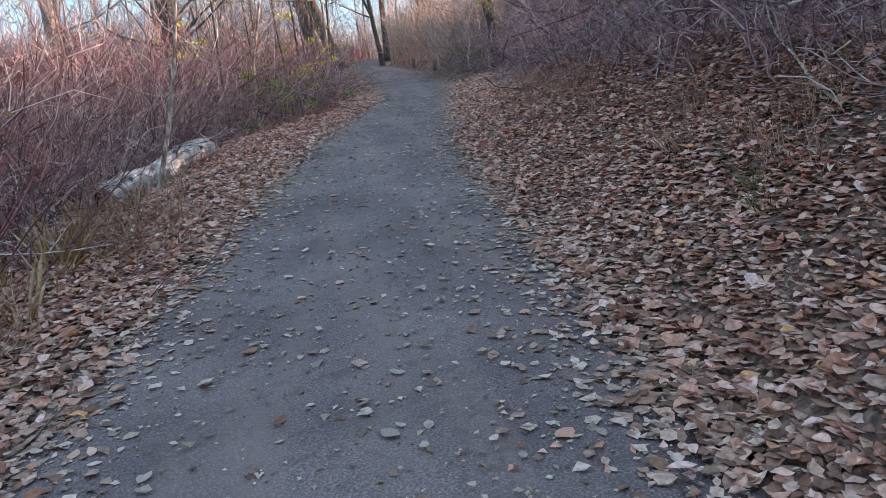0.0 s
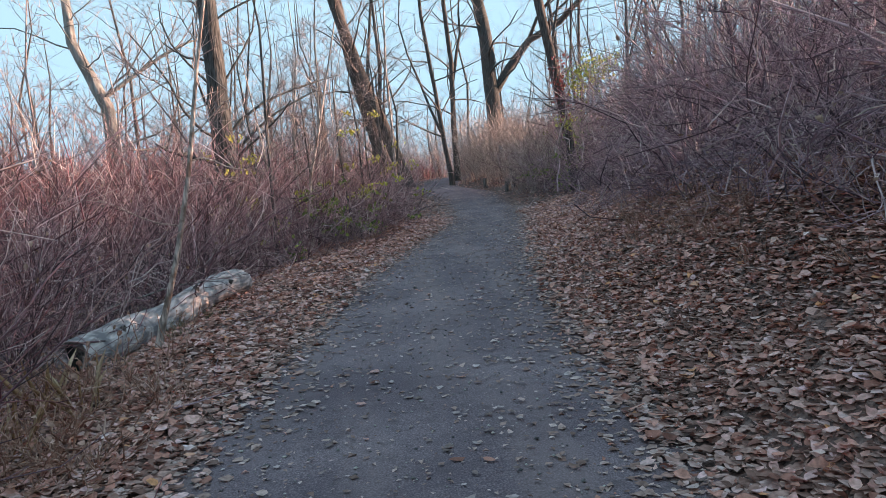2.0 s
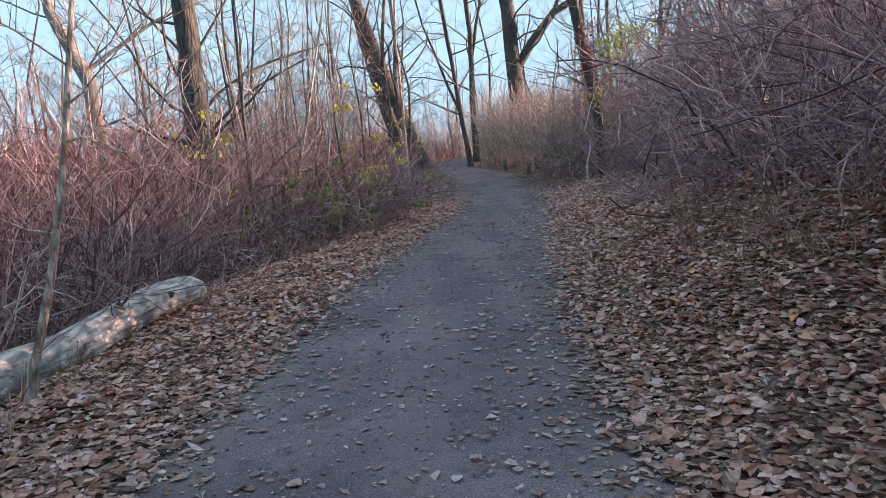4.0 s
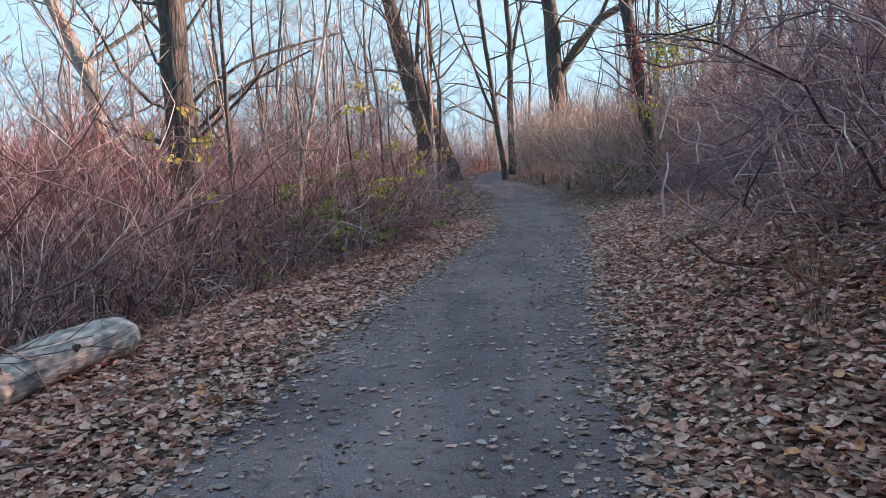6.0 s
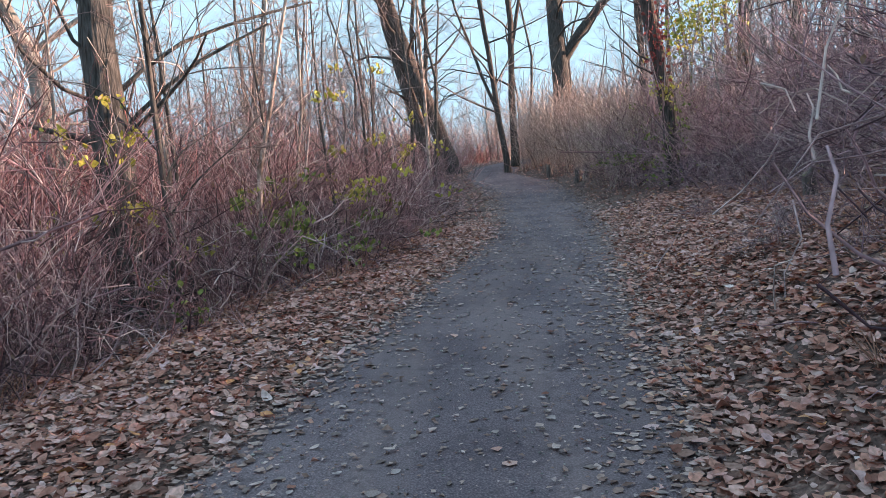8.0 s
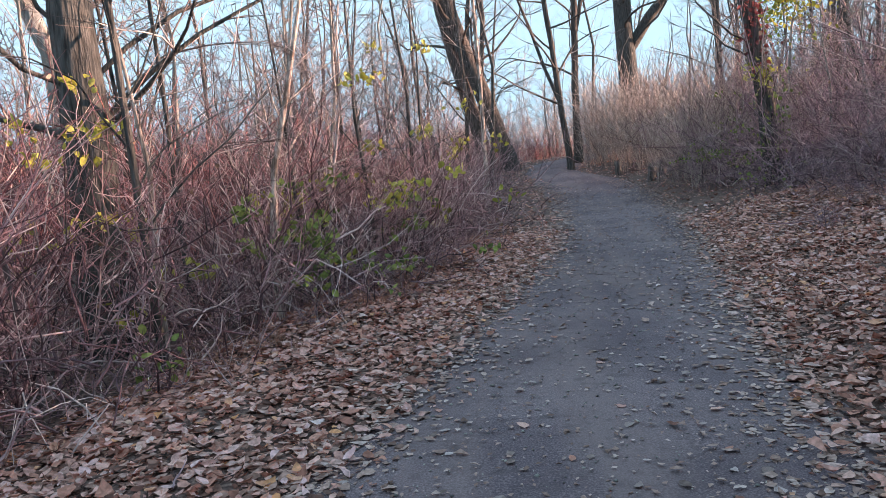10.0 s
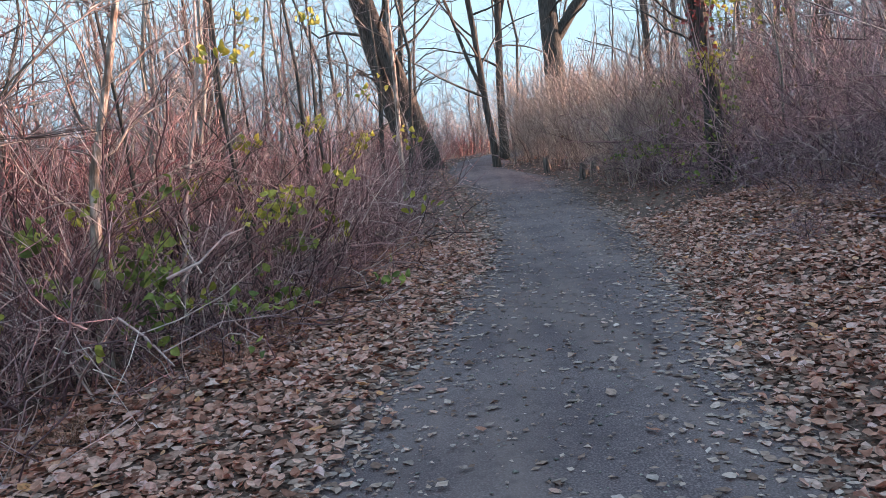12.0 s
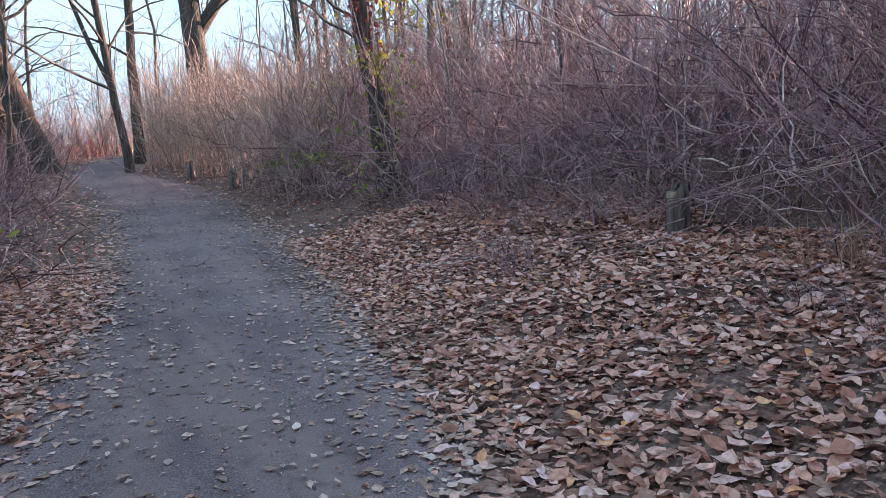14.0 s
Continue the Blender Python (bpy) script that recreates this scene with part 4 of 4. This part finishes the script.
GL = "shrub still holding drooping green and yellow leaves at the thicket edge"
leafy("leafy_shrub", GL, 801, (-0.55, 19.9), 9, 1.6, 1.1, 230, GREEN, (0.06, 0.11))
leafy("leafy_shrub", GL, 802, (-0.2, 21.4), 8, 1.6, 1.0, 120, GREEN, (0.06, 0.11))
leafy("leafy_shrub", "small low shrub with a few green leaves", 803, (-1.55, 17.3), 4, 0.7, 0.4, 22, GREEN, (0.05, 0.09))
leafy("leafy_shrub", "shrub with sparse yellow-green leaves among bare stems", 804, (-0.75, 20.9), 8, 2.6, 1.4, 190, YELLOW, (0.06, 0.11))
leafy("leafy_shrub", "shrub with sparse yellow-green leaves overhanging the thicket", 805, (-1.6, 18.9), 6, 3.0, 1.6, 200, YELLOW, (0.06, 0.12))
leafy("leafy_shrub", "shrub with sparse yellow leaves high among bare stems", 809, (-0.35, 22.6), 6, 3.2, 1.4, 170, YELLOW, (0.06, 0.11))
leafy("leafy_shrub", "shrub with dull green leaves at the foot of the bank", 807, (6.2, 31.0), 12, 1.8, 1.7, 330, GREEN, (0.05, 0.1), stem=GREY_STEM)
leafy("leafy_shrub", "shrub with dull green leaves at the foot of the vine-clad tree", 808, (6.0, 27.4), 9, 1.0, 1.0, 60, GREEN, (0.05, 0.1), stem=GREY_STEM)


# a small tree still in yellow leaf
yellow_tree = tree("yellow_leaved_tree", "slim small tree with a flat crown of yellow leaves", 27, foot(7.45, 30.2),
                   ((0, 0, 0), (0.0, 0, 1.2), (0.02, 0, 2.3), (0.08, 0, 3.2), (0.3, 0, 4.2)), (0.04, 0.036, 0.03, 0.024, 0.01), SAPLING_BARK, some_limbs(28, 9, 0.6, 1.0, 0.012), 1, 8, 0.06)
yg = np.random.default_rng(44)
yp = np.concatenate([yg.normal(0, 1, (260, 3)) * np.array((0.42, 0.35, 0.26)) + np.array((0.5, 0, 4.1)), yg.normal(0, 1, (150, 3)) * np.array((0.36, 0.3, 0.22)) + np.array((-0.2, 0, 3.75)),
                     yg.normal(0, 1, (90, 3)) * np.array((0.5, 0.3, 0.4)) + np.array((0.1, 0, 3.3))])
yv, yf = leaf_cloud(yg, yp, yg.uniform(0.07, 0.13, len(yp)), 0.7, 0.8, hang=True)
tagged(part("foliage", raw_mesh("foliage", yv, yf, YELLOW), yellow_tree), kind="stuff")


# vines on the dark tree
def vine(name, label, seed, centre, spread, n, mat, size):
    g = np.random.default_rng(seed)
    at = np.array(centre) + g.normal(0, 1, (n, 3)) * np.array(spread)
    v, f = leaf_cloud(g, at - np.array(centre), g.uniform(*size, n), 0.7, 0.8, hang=True)
    st = Sticks()
    r = random.Random(seed)
    for k in range(4):
        pts, _ = bent(r, (r.uniform(-.1, .1), r.uniform(-.22, -.12), -spread[2] * 2.2), (0, 0, 1), spread[2] * 4.4, 7, 0.12)
        st.tube(pts, taper(0.012, 0.006, 8))
    thing = tagged(new(name), label, "vine")
    thing.matrix_world = pose(*centre)
    part("stem", st.mesh("stem", GREY_STEM), thing)
    tagged(part("foliage", raw_mesh("foliage", v, f, mat), thing), kind="stuff")
    return thing


z0 = float(land(6.5, 28.4))
vine("vine", "climbing vine with bright yellow leaves on the dark trunk", 31, (6.25, 28.1, 2.65), (0.2, 0.12, 0.17), 40, YELLOW, (0.1, 0.17))
vine("vine", "climbing vine with dark red leaves on the dark trunk", 32, (6.08, 28.15, z0 + 3.3), (0.17, 0.14, 0.5), 150, RED_LEAF, (0.07, 0.12))
vine("vine", "climbing vine with dull green leaves round the trunk's foot", 33, (6.4, 28.15, z0 + 1.2), (0.24, 0.14, 0.6), 150, GREEN, (0.06, 0.11))


# ---- stumps ----
def stump(label, at, r, h, lean, seed):
    """A weathered stump with a splintered top."""
    g = random.Random(seed)
    st = Sticks()
    levels, sides = 7, 14
    pts = [(lean * i / levels, 0, -0.08 + (h + 0.08) * i / levels) for i in range(levels + 1)]
    st.tube(pts, [r * (1.25 if i == 0 else 1.0 - 0.04 * i) for i in range(levels + 1)], sides, 0.07, g)
    for k in range(sides):
        x, y, z = st.v[-sides + k]
        st.v[-sides + k] = (x, y, z + g.uniform(-0.13, 0.09) * h / 0.45)
    st.cap(True, sides)
    thing = tagged(new("tree_stump"), label, "stump")
    thing.matrix_world = pose(*foot(*at))
    part("body", st.mesh("body", DEAD_WOOD), thing)
    core = Sticks().tube([(lean, 0, h * 0.8), (lean, 0, h * 0.93)], [r * 0.7, r * 0.6], 10, 0.1, g)
    core.cap(True, 10)
    part("rotten_core", core.mesh("rotten_core", CUT_WOOD), thing)
    return thing


stump("grey splintered tree stump among shrubs on the bank", (6.65, 21.65), 0.13, 0.4, -0.05, 1)
stump("short grey stump at the edge of the stalks", (5.15, 34.6), 0.13, 0.5, 0.04, 2)
stump("short grey stump beside another at the bend", (5.5, 34.9), 0.12, 0.42, 0.05, 3)
stump("low grey stump at the foot of the tan stalks", (4.6, 37.2), 0.12, 0.4, -0.03, 4)


# ---- grasses, weeds and sticks ----
def tuft(name, label, seed, at, blades, height, spread, mat, width=0.006, seedy=False):
    g = random.Random(seed)
    st = Sticks()
    for _ in range(blades):
        a = g.uniform(0, 6.283)
        q = spread * 0.3 * math.sqrt(g.random())
        o = g.uniform(0.1, 1.0) * spread / height
        pts, _ = bent(g, (math.cos(a) * q, math.sin(a) * q, -0.02), (math.cos(a) * o, math.sin(a) * o, 1), height * g.uniform(0.5, 1.1), 4, 0.12, -0.06)
        w = width * g.uniform(0.6, 1.3)
        st.tube(pts, [w, w * 0.9, w * (2.2 if seedy else 0.7), w * (2.6 if seedy else 0.5), w * 0.3])
    ob = new(name, st.mesh(name, mat))
    tagged(ob, label, "grass")
    ob.matrix_world = pose(*foot(*at), 0, 0, g.uniform(0, 360))
    return ob


g = random.Random(77)
weeds = [shrub("dead_weed", "dry tan weed with withered branching stems beside the path", "dead weeds", 1000 + i, 9, 0.55, 0.5, (0, 0), STRAW, 9, -0.03, 60, STRAW, 0.0045, 0, 0.0034, (0.015, 0.04), wild=0.32, joined=True) for i in range(4)]
for k in range(16):
    y = g.uniform(3.2, 8.4)
    x = float(left_edge(y)) - g.uniform(0.5, 1.5)
    plant(*set_down(weeds, x, y, g, (0.85, 1.45)))
for k in range(26):
    y = g.uniform(9, 26)
    x = float(left_edge(y)) - fringe(y) + g.uniform(-0.3, 0.45)
    plant(*set_down(weeds, x, y, g, (0.4, 0.8)))
for k in range(62):
    y = g.uniform(2, 26)
    x = float(right_edge(y)) + verge(y) + g.uniform(-0.5, 0.6)
    tuft("dead_grass", "tuft of dry bleached grass on the leafy bank", 1200 + k, (x, y), 24, g.uniform(0.25, 0.55), 0.5, STRAW, 0.0035)
for k, (x, y) in enumerate(((-2.45, 6.95), (-2.25, 8.1), (-2.2, 6.75), (-2.0, 5.0), (-2.15, 6.2), (-2.1, 7.2), (-1.95, 8.0))):
    tuft("plumed_grass", "upright clump of dry orange-tan plumed grass beside the path", 1350 + k, (x, y), 11, 0.5, 0.3, PLUME, 0.006, True)
for k, (x, y) in enumerate(((-2.15, 11.2), (-2.05, 10.8), (-2.3, 9.6), (-1.95, 12.0), (2.35, 3.9), (2.5, 4.2))):
    tuft("grass_tuft", "small tuft of green grass among fallen leaves", 1300 + k, (x, y), 34, 0.2, 0.3, GRASS, 0.003)


def stick(label, seed, x, y, z, way, length, r, mat):
    g = random.Random(seed)
    pts, d = bent(g, (0, 0, 0), way, length, 8, 0.09, 0)
    st = Sticks().tube(pts, taper(r, r * 0.35, 9), 5, 0.08, g)
    for k in (3, 5, 6):
        tp, _ = bent(g, pts[k], d + Vector((g.gauss(0, .7), g.gauss(0, .7), g.gauss(0.1, .3))), length * 0.25, 3, 0.12)
        st.tube(tp, taper(r * 0.4, r * 0.15, 4))
    ob = tagged(new("fallen_branch", st.mesh("fallen_branch", mat)), label, "branch")
    ob.matrix_world = pose(x, y, z)
    return ob


for k in range(22):
    y = g.uniform(2.5, 25)
    x = float(right_edge(y)) + g.uniform(1.2, 3.2)
    a = g.uniform(0, 6.283)
    slope = (float(land(x + 0.6 * math.cos(a), y + 0.6 * math.sin(a))) - float(land(x, y))) / 0.6
    stick("thin fallen branch lying on the leafy bank", 1400 + k, x, y, float(land(x, y)) + 0.04, (math.cos(a), math.sin(a), slope + 0.05), g.uniform(0.5, 1.6), g.uniform(0.005, 0.012), GREY_STEM)
stick("long bleached branch propped across the bank", 1450, 3.05, 4.3, float(land(3.05, 4.3)) + 0.03, (0.3, 1, 0.3), 1.9, 0.014, SAPLING_BARK)
stick("long grey branch lying in the thicket", 1451, -3.4, 18.6, float(land(-3.4, 18.6)) + 0.12, (1, 0.15, 0.02), 2.2, 0.03, DEAD_WOOD)
stick("long grey branch lying in the thicket", 1452, -3.3, 12.2, float(land(-3.3, 12.2)) + 0.35, (1, 0.3, 0.15), 1.8, 0.012, PALE_BARK)
stick("curved bark strip lying at the path's edge", 1453, -1.5, 3.1, float(top(-1.5, 3.1)) + 0.012, (0.55, 0.8, 0.0), 0.5, 0.01, DEAD_WOOD)
for k in range(16):
    y = g.uniform(2.5, 25)
    x = float(left_edge(y)) - g.uniform(0.4, 2.0)
    a = g.uniform(0, 6.283)
    stick("thin twig lying on fallen leaves", 1500 + k, x, y, float(land(x, y)) + 0.04, (math.cos(a), math.sin(a), 0.02), g.uniform(0.3, 0.8), g.uniform(0.004, 0.008), GREY_STEM)

retire(dogwood + bramble + arching + stalks + red_far + grey_far + dogwood_far + arch_far + weeds)
